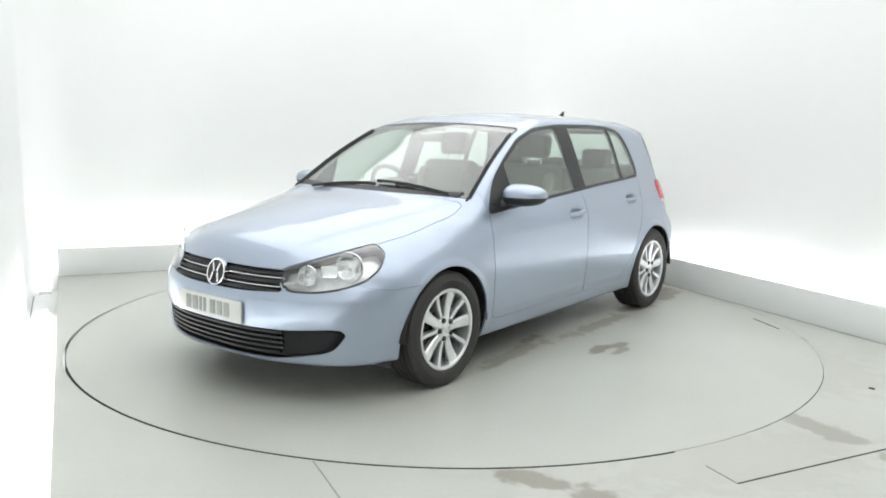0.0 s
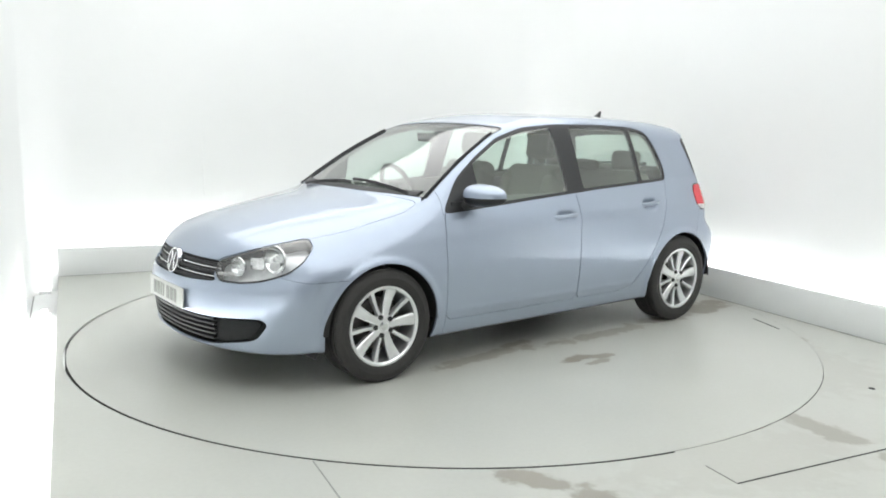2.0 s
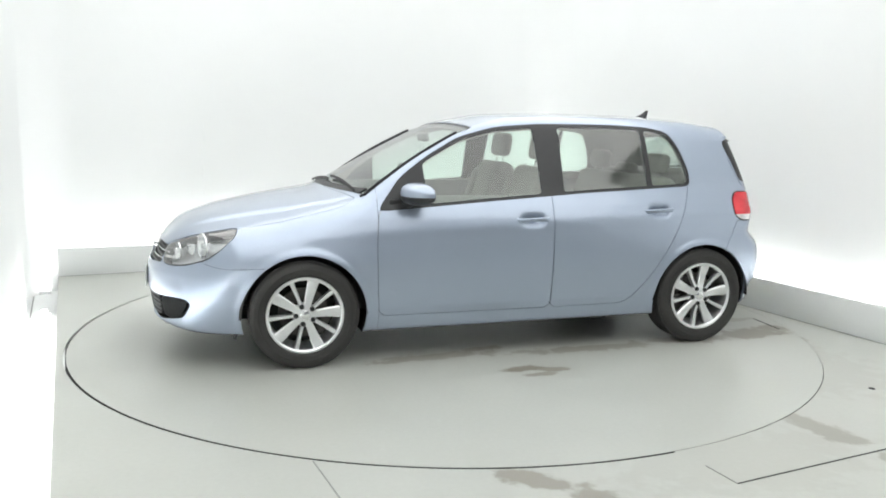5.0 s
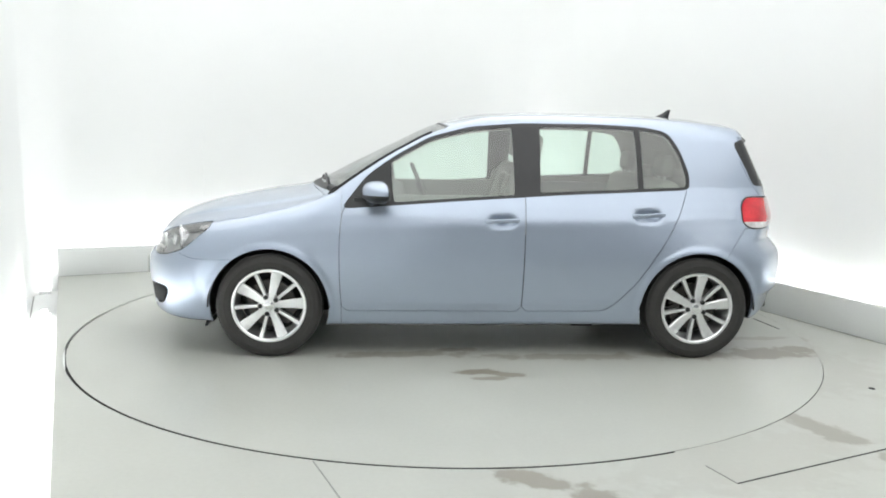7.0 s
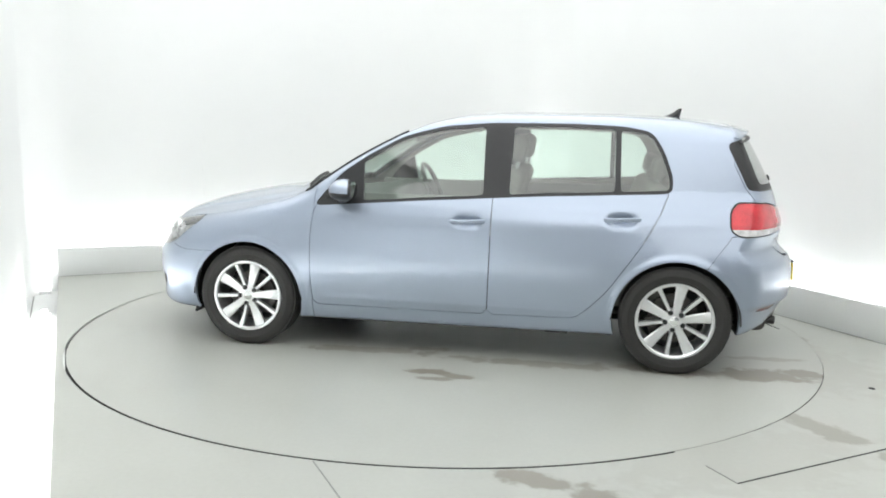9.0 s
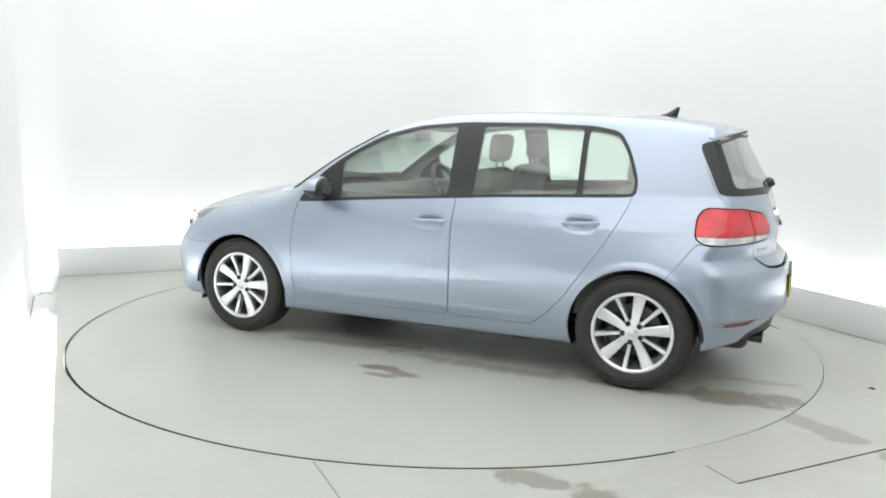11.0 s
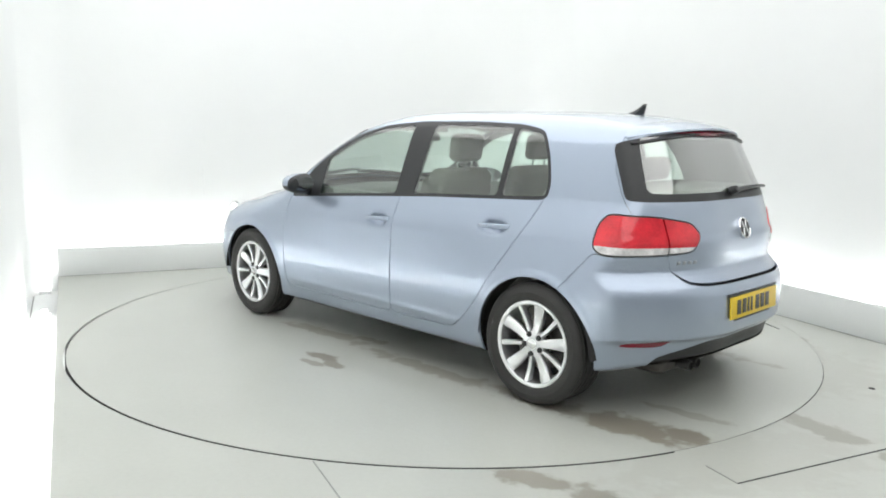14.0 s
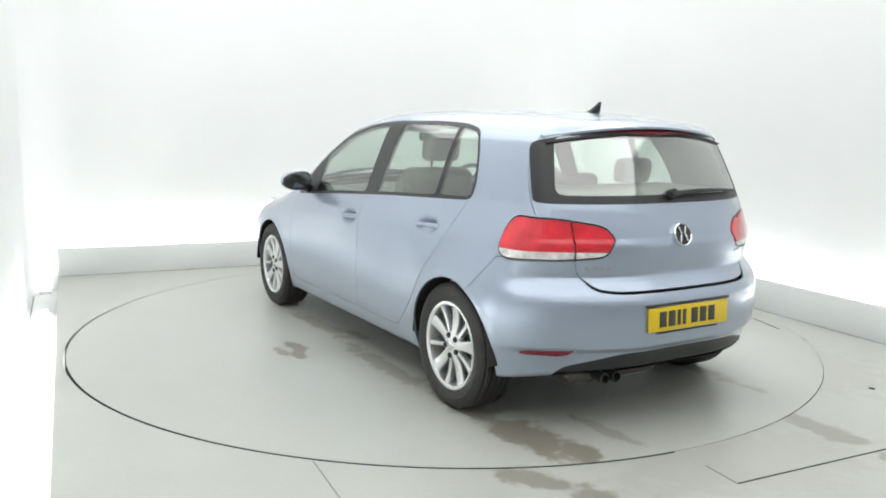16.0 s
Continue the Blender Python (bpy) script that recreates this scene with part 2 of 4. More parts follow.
def cove(rad=0.42, n=14):
    """The walls of the bay: one sheet with rounded corners, 12 cm thick."""
    xs, yb, yf = SIDE + WALL_GAP, BACK + WALL_GAP, FRONT
    line = [(-xs, yf)] + [(-xs + rad - rad * math.cos(a), yb - rad + rad * math.sin(a)) for a in np.linspace(0, math.pi / 2, n)]
    line += [(xs - rad + rad * math.sin(a), yb - rad + rad * math.cos(a)) for a in np.linspace(0, math.pi / 2, n)] + [(xs, yf)]
    bm = bmesh.new()
    rows = []
    for k, (x, y) in enumerate(line):
        a, b = line[max(k - 1, 0)], line[min(k + 1, len(line) - 1)]
        d = Vector((b[0] - a[0], b[1] - a[1], 0)).normalized()
        out = Vector((-d.y, d.x, 0)) * 0.12
        rows.append([bm.verts.new((x, y, z)) for z in (-DROP, WALL_H)] + [bm.verts.new((x + out.x, y + out.y, z)) for z in (WALL_H, -DROP)])
    for p, q in zip(rows, rows[1:]):
        for i in range(4):
            bm.faces.new((p[i], p[(i + 1) % 4], q[(i + 1) % 4], q[i]))
    bmesh.ops.recalc_face_normals(bm, faces=bm.faces)
    return bm


room_part("wall_seam", box(0.012, 0.006, 0.70, (-1.198, BACK + WALL_GAP - 0.003, 1.03), 0.001), WALL, "thin white seam on the studio wall", "seam")
room_part("wall_cove", cove(), WALL, "smooth white studio wall with rounded corners", "wall")
# unseen wall behind the camera, kept grey to darken the car's reflections
room_part("unseen_end_wall", box(2 * (SIDE + WALL_GAP) + 0.24, 0.12, WALL_H, (0, FRONT - 0.06, WALL_H / 2)), END_WALL, "unseen grey end wall that darkens what the car reflects", "wall")
room_part("ceiling", box(2 * (SIDE + WALL_GAP) + 0.3, BACK - FRONT + WALL_GAP + 0.4, 0.1, (0, (BACK + FRONT + WALL_GAP) / 2, WALL_H + 0.05)), CEIL, "plain white studio ceiling", "ceiling")


def lamp_bar(length, at, turn):
    base = new("trough_light")
    base.matrix_basis = ROOM @ Matrix.Translation(at) @ Matrix.Rotation(turn, 4, "Z")
    tagged(base, "lit white tube lamp lying in the wall trough", "light", "trough lights")
    part("housing", box(length, 0.10, 0.03, (0, 0, 0.015), 0.004), FRAME_WHITE, base)
    part("tube", box(length - 0.06, 0.05, 0.035, (0, 0, 0.0475), 0.012), TUBE, base, "glowing white tube")
    return base


for i in range(3):
    lamp_bar(1.5, (-1.45 + 1.55 * i, BACK + PW + 0.085, 0.0), 0)
for i in range(3):
    lamp_bar(1.6, (SIDE + PW + 0.085, 1.7 - 1.8 * i, 0.0), math.pi / 2)
for i in range(4):
    lamp_bar(1.79, (-SIDE - 0.10, 0.95 - 1.8 * i, -DROP), math.pi / 2)
# two short extra tubes, added to brighten the dark corner of the trough
lamp_bar(0.20, (-SIDE - 0.11, BACK + 0.12, -DROP), math.pi / 2)
lamp_bar(0.24, (-2.36, BACK + PW + 0.085, 0.0), 0)


# softboxes assumed on the unseen ceiling, added to light the bay from above
def softbox(at, sx, sy):
    base = new("added_ceiling_light")
    base.matrix_basis = ROOM @ Matrix.Translation(at)
    tagged(base, "large white rectangular softbox added on the unseen ceiling", "light", "ceiling lights")
    fr = join(*[box(*d) for d in ((sx, 0.06, 0.08, (0, sy / 2 - 0.03, -0.04)), (sx, 0.06, 0.08, (0, -sy / 2 + 0.03, -0.04)), (0.06, sy - 0.12, 0.08, (sx / 2 - 0.03, 0, -0.04)), (0.06, sy - 0.12, 0.08, (-sx / 2 + 0.03, 0, -0.04)))])
    part("frame", fr, FRAME_WHITE, base)
    part("diffuser", box(sx - 0.01, sy - 0.005, 0.02, (0, 0, -0.092)), GLOW, base, "glowing white diffuser")


for cy in (1.25, -1.75, -4.75):
    softbox((0, cy, WALL_H), 5.2, 2.99)

# ---- turntable, turning with the car ----
table = new("turntable")
tagged(table, "round pale grey-green painted turntable with brown tyre dirt and painted-in shade along the wheel tracks", "turntable")
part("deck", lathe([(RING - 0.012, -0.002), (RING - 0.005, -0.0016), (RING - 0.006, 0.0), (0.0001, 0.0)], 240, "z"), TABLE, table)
part("rim", lathe([(RING - 0.02, -0.10), (RING - 0.006, -0.10), (RING - 0.0055, -0.0018), (RING - 0.02, -0.0018), (RING - 0.02, -0.10)], 240, "z"), GAP, table, "dark steel edge of the turntable")
# ---- the car's body as one smooth solid (x forward, y to its left, z up, midway between the axles) ----
AXLE, HUB_Z, ARCH = 1.289, 0.303, 0.352


def curve(xs, pts):
    """A smooth curve through (at, value) pairs."""
    a = np.array([q[0] for q in pts], float)
    v = np.array([q[1] for q in pts], float)
    d = np.diff(v) / np.diff(a)
    m = np.concatenate([[d[0]], np.where(d[:-1] * d[1:] > 0, 2 * d[:-1] * d[1:] / (d[:-1] + d[1:] + 1e-12), 0), [d[-1]]])
    xs = np.clip(xs, a[0], a[-1])
    i = np.clip(np.searchsorted(a, xs, side="right") - 1, 0, len(a) - 2)
    h = a[i + 1] - a[i]
    s = (xs - a[i]) / h
    return ((1 + 2 * s) * (1 - s) ** 2 * v[i] + s * (1 - s) ** 2 * h * m[i] + s * s * (3 - 2 * s) * v[i + 1] + s * s * (s - 1) * h * m[i + 1])


def smax(a, b, k):
    h = np.maximum(k - np.abs(a - b), 0) / k
    return np.maximum(a, b) + h * h * k / 4


def bow_x(x, y):
    """x carried back to the centreline along the curve of the bonnet's edge and the windscreen."""
    w = curve(x, [(-0.9, 0.0), (-0.3, 0.03), (0.3, 0.045), (0.9, 0.11), (1.3, 0.10), (1.8, 0.02), (2.3, 0.0)])
    return x + w * (y / 0.65) ** 2


TOP = [(-2.3, 1.20), (-1.80, 1.385), (-1.62, 1.428), (-1.3, 1.468), (-0.9, 1.483), (-0.4, 1.485), (-0.05, 1.470), (0.18, 1.430), (0.32, 1.385), (0.56, 1.270),
       (0.80, 1.152), (1.00, 1.045), (1.07, 1.005), (1.15, 0.978), (1.40, 0.938), (1.70, 0.877), (1.90, 0.822), (2.02, 0.775), (2.10, 0.725), (2.20, 0.62), (2.4, 0.4)]
FLANK = [(0.10, 0.79), (0.20, 0.832), (0.28, 0.857), (0.40, 0.879), (0.50, 0.887), (0.58, 0.889), (0.68, 0.887), (0.78, 0.881), (0.84, 0.870), (0.90, 0.847), (0.96, 0.818),
         (1.03, 0.785), (1.15, 0.735), (1.30, 0.667), (1.40, 0.612), (1.50, 0.550)]
NOSE = [(0.10, 2.08), (0.18, 2.115), (0.25, 2.14), (0.35, 2.155), (0.45, 2.165), (0.52, 2.160), (0.58, 2.130), (0.62, 2.105), (0.68, 2.085), (0.75, 2.05), (0.85, 2.0), (1.5, 1.9)]
TAIL = [(0.15, -1.90), (0.22, -1.945), (0.32, -1.965), (0.385, -1.99), (0.415, -2.022), (0.52, -2.030), (0.60, -2.024), (0.645, -2.006), (0.685, -1.968), (0.705, -1.950), (0.73, -1.938), (0.80, -1.946), (0.85, -1.948), (0.90, -1.932), (0.98, -1.905),
        (1.05, -1.880), (1.15, -1.830), (1.25, -1.775), (1.34, -1.725), (1.42, -1.68), (1.5, -1.63)]
TUCK_LOW = [(-2.1, 0.19), (-1.95, 0.12), (-1.8, 0.065), (-1.6, 0.022), (-1.3, 0.0), (-0.9, 0.006), (0.0, 0.012), (0.9, 0.006), (1.3, 0.0), (1.6, 0.02), (1.8, 0.055), (2.0, 0.12), (2.2, 0.22)]
TUCK_HIGH = [(-2.1, 0.22), (-1.9, 0.155), (-1.67, 0.10), (-1.24, 0.055), (-0.7, 0.026), (-0.24, 0.014), (0.3, 0.014), (0.85, 0.034), (1.3, 0.06), (1.7, 0.11), (2.0, 0.18), (2.2, 0.25)]


def flank(x, z):
    w = np.clip((z - 0.58) / 0.30, 0, 1)
    w = w * w * (3 - 2 * w)
    y = curve(z, FLANK) - (1 - w) * curve(x, TUCK_LOW) - w * curve(x, TUCK_HIGH) * (1 - 0.40 * np.clip((z - 1.04) / 0.28, 0, 1))
    crease = 0.800 - 0.042 * x
    y = y + 0.0022 * np.exp(-((z - crease) / 0.036) ** 2) * np.clip((1.7 - np.abs(x)) * 3, 0, 1)
    y = y - 0.003 * np.exp(-((z - crease + 0.16) / 0.11) ** 2) * np.clip((1.0 - np.abs(x)) * 3, 0, 1)
    y = y + 0.004 * np.exp(-((z - 0.335) / 0.022) ** 2) * np.clip((0.88 - np.abs(x)) * 8, 0, 1)
    for hx, hz in ((-0.085, 0.828), (-0.972, 0.868)):
        y = y - 0.038 * np.exp(-((x - hx) / 0.070) ** 4 - ((z - hz) / 0.026) ** 2)
    for ax in (AXLE, -AXLE):
        r = np.hypot(x - ax, z - HUB_Z)
        y = y + 0.0040 * (1 - np.tanh((r - ARCH - 0.028) / 0.012))
    return y


def solid(x, y, z):
    """Below zero inside the body."""
    y = np.abs(y)
    xb = bow_x(x, y)
    crown = curve(x, [(-1.9, 0.075), (-1.0, 0.065), (0.1, 0.045), (0.6, 0.014), (1.0, 0.035), (1.5, 0.085), (2.1, 0.11)])
    slope = curve(x, [(-2.0, 0.95), (-0.2, 1.0), (0.1, 0.95), (0.4, 0.87), (0.9, 0.88), (1.1, 0.97), (1.8, 0.95), (2.1, 0.75)])
    ridge = 0.40 + 0.24 * np.clip((2.0 - x) / 1.0, 0, 1.2)
    raised = 0.010 * np.clip((x - 0.95) / 0.12, 0, 1) * np.clip((2.02 - x) / 0.25, 0, 1) / (1 + np.exp(np.clip((y - ridge) / 0.010, -30, 30)))
    top = (z - curve(xb, TOP) + crown * (y / 0.7) ** 2 + 0.006 * np.clip((x - 0.95) / 0.12, 0, 1) - raised) * slope
    side = (y - flank(x, z)) * curve(z, [(0.2, 1.0), (0.8, 0.99), (1.0, 0.92), (1.4, 0.88)])
    front = x - curve(z, NOSE) + 0.31 * (y / 0.8) ** 2.6
    rear = -x + curve(z, TAIL) + 0.27 * (np.maximum(y - 0.18, 0) / 0.62) ** 2.0
    f = smax(top, side, curve(x, [(-1.0, 0.08), (0.0, 0.07), (0.4, 0.035), (0.8, 0.04), (1.1, 0.10), (2.0, 0.12)]))
    f = smax(f, front, 0.10)
    f = smax(f, rear, 0.042)
    return smax(f, curve(x, [(-2.1, 0.295), (-1.85, 0.275), (-1.6, 0.235), (-0.9, 0.195), (0.9, 0.185), (1.6, 0.20), (2.2, 0.212)]) - z, 0.03)


def gradient(p):
    e = 0.0025
    g = np.stack([solid(p[:, 0] + (i == 0) * e, p[:, 1] + (i == 1) * e, p[:, 2] + (i == 2) * e) - solid(p[:, 0] - (i == 0) * e, p[:, 1] - (i == 1) * e, p[:, 2] - (i == 2) * e) for i in range(3)], -1)
    return g / (np.linalg.norm(g, axis=1)[:, None] + 1e-12)


def master(step=0.0125, around=210, fan=92):
    """The left half of the body as points, normals and triangles: rays from a spine inside meet the solid."""
    x0, x1, zs = -1.25, 1.35, 0.60
    mid = np.arange(x0, x1 + 1e-9, step)
    th = np.linspace(-math.pi / 2, math.pi / 2, around)
    cols = [(x1, b) for b in np.linspace(math.pi / 2, 0, fan)[:-1]] + [(x, 0.0) for x in mid[::-1]] + [(x0, -b) for b in np.linspace(0, math.pi / 2, fan)[1:]]
    ox = np.array([c[0] for c in cols])[:, None]
    b = np.array([c[1] for c in cols])[:, None]
    dx, dy, dz = np.sin(b) + 0 * th, np.cos(b) * np.cos(th), np.cos(b) * np.sin(th)
    dy[:, 0] = dy[:, -1] = 0
    lo, hi = np.zeros_like(dx), np.full_like(dx, 1.6)
    for _ in range(30):
        m = (lo + hi) / 2
        inside = solid(ox + m * dx, m * dy, zs + m * dz) < 0
        lo, hi = np.where(inside, m, lo), np.where(inside, hi, m)
    p = np.stack([ox + lo * dx, lo * dy, zs + lo * dz], -1)
    n, k = p.shape[:2]
    p = p.reshape(-1, 3)
    q = np.arange(n * k).reshape(n, k)
    a, c, d, e = q[:-1, :-1].ravel(), q[1:, :-1].ravel(), q[1:, 1:].ravel(), q[:-1, 1:].ravel()
    tris = np.concatenate([np.stack([a, d, e], 1), np.stack([a, c, d], 1)])
    return p, gradient(p), tris


def polygon(points, rounds=3):
    """A closed outline with softened corners."""
    q = np.array(points, float)
    for _ in range(rounds):
        r = np.roll(q, -1, axis=0)
        w = np.minimum(0.18, 0.030 / (np.linalg.norm(r - q, axis=1) + 1e-9))[:, None]
        q = np.stack([(1 - w) * q + w * r, w * q + (1 - w) * r], 1).reshape(-1, 2)
    return q


def inside(points, u, v, rounds=3):
    """Signed distance of (u, v) to the outline, below zero inside."""
    q = polygon(points, rounds)
    best, odd = np.full(u.shape, 1e9), np.zeros(u.shape, bool)
    for (ax, ay), (bx, by) in zip(q, np.roll(q, -1, axis=0)):
        ex, ey = bx - ax, by - ay
        t = np.clip(((u - ax) * ex + (v - ay) * ey) / (ex * ex + ey * ey + 1e-12), 0, 1)
        best = np.minimum(best, np.hypot(u - ax - t * ex, v - ay - t * ey))
        odd ^= ((ay > v) != (by > v)) & (u < ex * (v - ay) / (by - ay + 1e-12) + ax)
    return np.where(odd, -best, best)


def cut(mesh, d):
    """Splits a mesh (points, normals, triangles) along d = 0: the part below zero and the part above."""
    p, n, t = mesh
    s = d < 0
    cnt = s[t].sum(1)
    out = [[t[cnt == 3]], [t[cnt == 0]]]
    mixed = t[(cnt > 0) & (cnt < 3)]
    if len(mixed):
        lone = np.where(s[mixed].sum(1) == 1, True, False)
        k = np.argmax(s[mixed] == lone[:, None], axis=1)
        r = np.arange(len(mixed))
        a, b, c = mixed[r, k], mixed[r, (k + 1) % 3], mixed[r, (k + 2) % 3]
        ed = np.concatenate([np.stack([a, b], 1), np.stack([a, c], 1)])
        ed = np.sort(ed, axis=1)
        key, inv = np.unique(ed, axis=0, return_inverse=True)
        inv = inv.ravel()
        w = (d[key[:, 0]] / (d[key[:, 0]] - d[key[:, 1]]))[:, None]
        base = len(p)
        q = p[key[:, 0]] * (1 - w) + p[key[:, 1]] * w
        m = n[key[:, 0]] * (1 - w) + n[key[:, 1]] * w
        p, n = np.concatenate([p, q]), np.concatenate([n, m / np.linalg.norm(m, axis=1)[:, None]])
        ab, ac = base + inv[:len(mixed)], base + inv[len(mixed):]
        tip = np.stack([a, ab, ac], 1)
        rest = np.concatenate([np.stack([ab, b, c], 1), np.stack([ab, c, ac], 1)])
        l2 = np.concatenate([lone, lone])
        out[0] += [tip[lone], rest[~l2]]
        out[1] += [tip[~lone], rest[l2]]
    res = []
    for o in out:
        tt = np.concatenate(o)
        use, inv = np.unique(tt, return_inverse=True)
        res.append((p[use], n[use], inv.reshape(-1, 3)))
    return res


def apart(mesh, field, gap=0.0018):
    """Cuts out where field < 0, leaving a shut line of twice the gap between: inner piece, the rest."""
    wide = gap if callable(gap) else (lambda x, y, z: gap)
    inner, other = cut(mesh, field(*mesh[0].T) + wide(*mesh[0].T))
    _, rest = cut(other, field(*other[0].T) - wide(*other[0].T))
    return inner, rest


def flanged(mesh, depth, sink=0.0):
    """Adds turned-in edges of that depth along the open borders."""
    p, n, t = mesh
    p = p - n * sink
    if depth <= 0 or not len(t):
        return p, n, t
    e = np.concatenate([t[:, [0, 1]], t[:, [1, 2]], t[:, [2, 0]]])
    _, inv, cnt = np.unique(np.sort(e, axis=1), axis=0, return_inverse=True, return_counts=True)
    e = e[cnt[inv.ravel()] == 1]
    e = e[~((np.abs(p[e[:, 0], 1]) < 1e-5) & (np.abs(p[e[:, 1], 1]) < 1e-5))]
    if not len(e):
        return p, n, t
    a, b = p[e[:, 0]], p[e[:, 1]]
    out = np.cross(b - a, n[e[:, 0]])
    out /= np.linalg.norm(out, axis=1)[:, None] + 1e-12
    k, base = len(e), len(p)
    pts = np.concatenate([a, b, a - n[e[:, 0]] * depth, b - n[e[:, 1]] * depth])
    i = np.arange(k) + base
    tri = np.concatenate([np.stack([i, i + 2 * k, i + 3 * k], 1), np.stack([i, i + 3 * k, i + k], 1)])
    return np.concatenate([p, pts]), np.concatenate([n, out, out, out, out]), np.concatenate([t, tri])


def skin(name, mesh, mat, parent, label=""):
    p, n, t = mesh
    me = bpy.data.meshes.new(name)
    me.from_pydata(p.tolist(), [], t.tolist())
    me.polygons.foreach_set("use_smooth", [True] * len(t))
    me.normals_split_custom_set_from_vertices(n.tolist())
    me.materials.append(mat)
    ob = new(name, me)
    ob.parent = parent
    if label:
        tagged(ob, label)
    return ob


def flip(mesh):
    p, n, t = mesh
    m = np.array([1, -1, 1])
    return p * m, n * m, t[:, ::-1]


def both(name, mesh, mat, parent, label="", depth=0.012, sink=0.0):
    """The same panel on either side of the car, as two parts."""
    mesh = flanged(mesh, depth, sink)
    return skin(name, mesh, mat, parent, label), skin(name, flip(mesh), mat, parent, label)


def whole(name, mesh, mat, parent, label="", depth=0.012, sink=0.0):
    """A panel that runs across the car's middle, as one part."""
    a = flanged(mesh, depth, sink)
    b = flip(a)
    return skin(name, (np.concatenate([a[0], b[0]]), np.concatenate([a[1], b[1]]), np.concatenate([a[2], b[2] + len(a[0])])), mat, parent, label)


PAINT = material("light_blue_metallic_paint", (0.365, 0.425, 0.525), 0.34, metal=0.66, vary=0.025, scale=3.0, fine=900, coat=1.0, rough_vary=0.08)
BLACK = material("black_plastic_trim", (0.018, 0.019, 0.021), 0.42, vary=0.15, scale=30, bump=0.0002, fine=500)
MATT = material("matt_black_plastic", (0.016, 0.017, 0.018), 0.75, vary=0.2, scale=40, bump=0.0003, fine=400, spec=0.25)
SHELL = material("dark_inner_shell", (0.02, 0.02, 0.02), 0.8)
RUBBER = material("tyre_rubber", (0.026, 0.025, 0.024), 0.62, vary=0.2, scale=14, bump=0.0005, fine=200)
ALLOY = material("silver_alloy", (0.80, 0.81, 0.82), 0.33, metal=0.85, vary=0.05, scale=20)
CHROME = material("chrome", (0.85, 0.86, 0.87), 0.08, metal=1.0, vary=0.02)
LINING = material("grey_cabin_lining", (0.40, 0.40, 0.36), 0.85, vary=0.06, scale=20, bump=0.0005)
SEAT = material("grey_seat_cloth", (0.25, 0.25, 0.215), 0.9, vary=0.15, scale=25, bump=0.0008, fine=300)
DASH = material("dark_dashboard_plastic", (0.085, 0.085, 0.08), 0.6, vary=0.1, scale=30, bump=0.0003)
PANE = glass("tinted_green_glass", (0.83, 0.94, 0.88), 0.07, 0.15)
# the same glass; its gloss is raised to stand in for a brighter reflection
REAR_PANE = glass("extra_gloss_green_rear_glass", (0.83, 0.94, 0.88), 0.07, 0.26, 1.7)
LENS = glass("clear_lamp_lens", (0.95, 0.96, 0.96), 0.02, 0.09, 2.2)
DARK_RED = material("dark_red_reflector", (0.22, 0.012, 0.03), 0.15, vary=0.1, scale=30, coat=0.5)
RED = material("red_lamp_plastic", (0.62, 0.025, 0.04), 0.12, vary=0.40, scale=9, coat=0.6)
WHITE_LENS = material("white_lamp_plastic", (0.66, 0.65, 0.65), 0.12, vary=0.55, scale=22, coat=0.6)

car = new("hatchback_car")
tagged(car, "light blue metallic five-door hatchback car parked on the turntable", "car")

M = master()

# openings: wheel arches
for ax in (AXLE, -AXLE):
    p = M[0]
    _, M = cut(M, np.where(p[:, 1] > 0.40, np.hypot(p[:, 0] - ax, p[:, 2] - HUB_Z) - ARCH, 1.0))

under, M = cut(M, np.maximum(M[1][:, 2] + 0.75, M[0][:, 2] - 0.35))

# side windows: black surround, door panes and quarter pane
DLO = [(0.875, 0.888), (0.72, 1.085), (0.553, 1.203), (0.345, 1.318), (0.10, 1.383), (-0.21, 1.408), (-0.68, 1.411), (-0.97, 1.400), (-1.125, 1.372), (-1.195, 1.265), (-1.25, 1.115),
       (-1.245, 1.023), (-0.46, 0.986), (0.21, 0.940)]
side_view = lambda x, y, z: np.where(y > 0.35, inside(DLO, x, z, 2), 1.0)
dlo, M = cut(M, side_view(*M[0].T))
dlo_inner = lambda x, z: inside(DLO, x, z, 2) + 0.019
panes = []
for nm, front, rear in (("front_door_window", lambda z: 0.560 + 0.10 * (z - 0.95), lambda z: -0.165 + 0.03 * (z - 1.0)), ("rear_door_window", lambda z: -0.318 - 0.02 * (z - 1.0), lambda z: -0.925 + 0.02 * (z - 1.0)),
                        ("quarter_window", lambda z: -0.957 + 0.02 * (z - 1.0), lambda z: -3.0 + 0 * z)):
    px, pz = dlo[0][:, 0], dlo[0][:, 2]
    pane, dlo = cut(dlo, smax(dlo_inner(px, pz), smax(px - front(pz), rear(pz) - px, 0.02), 0.02))
    sheets = both(nm, pane, PANE, car, "clear greenish glass", 0.0, 0.004)
    for o in sheets:
        o.visible_shadow = False
    panes.append(sheets)
both("window_surround", dlo, BLACK, car, "glossy black window frame and pillar trim", 0.02, 0.002)

# windscreen and rear window
def screen_field(x, y, z):
    u = bow_x(x, y)
    top_edge, foot = 0.265, 1.065
    k = np.clip((u - top_edge) / (foot - top_edge), 0, 1)
    return np.maximum(np.maximum(top_edge - u, u - foot), y - (0.592 + 0.140 * k) + 0.02 * np.clip((0.02 - (u - top_edge)) / 0.02, 0, 1))


screen, M = cut(M, np.where(M[0][:, 2] > 0.85, screen_field(*M[0].T), 1.0))
pane, border = cut(screen, screen_field(*screen[0].T) + 0.014)
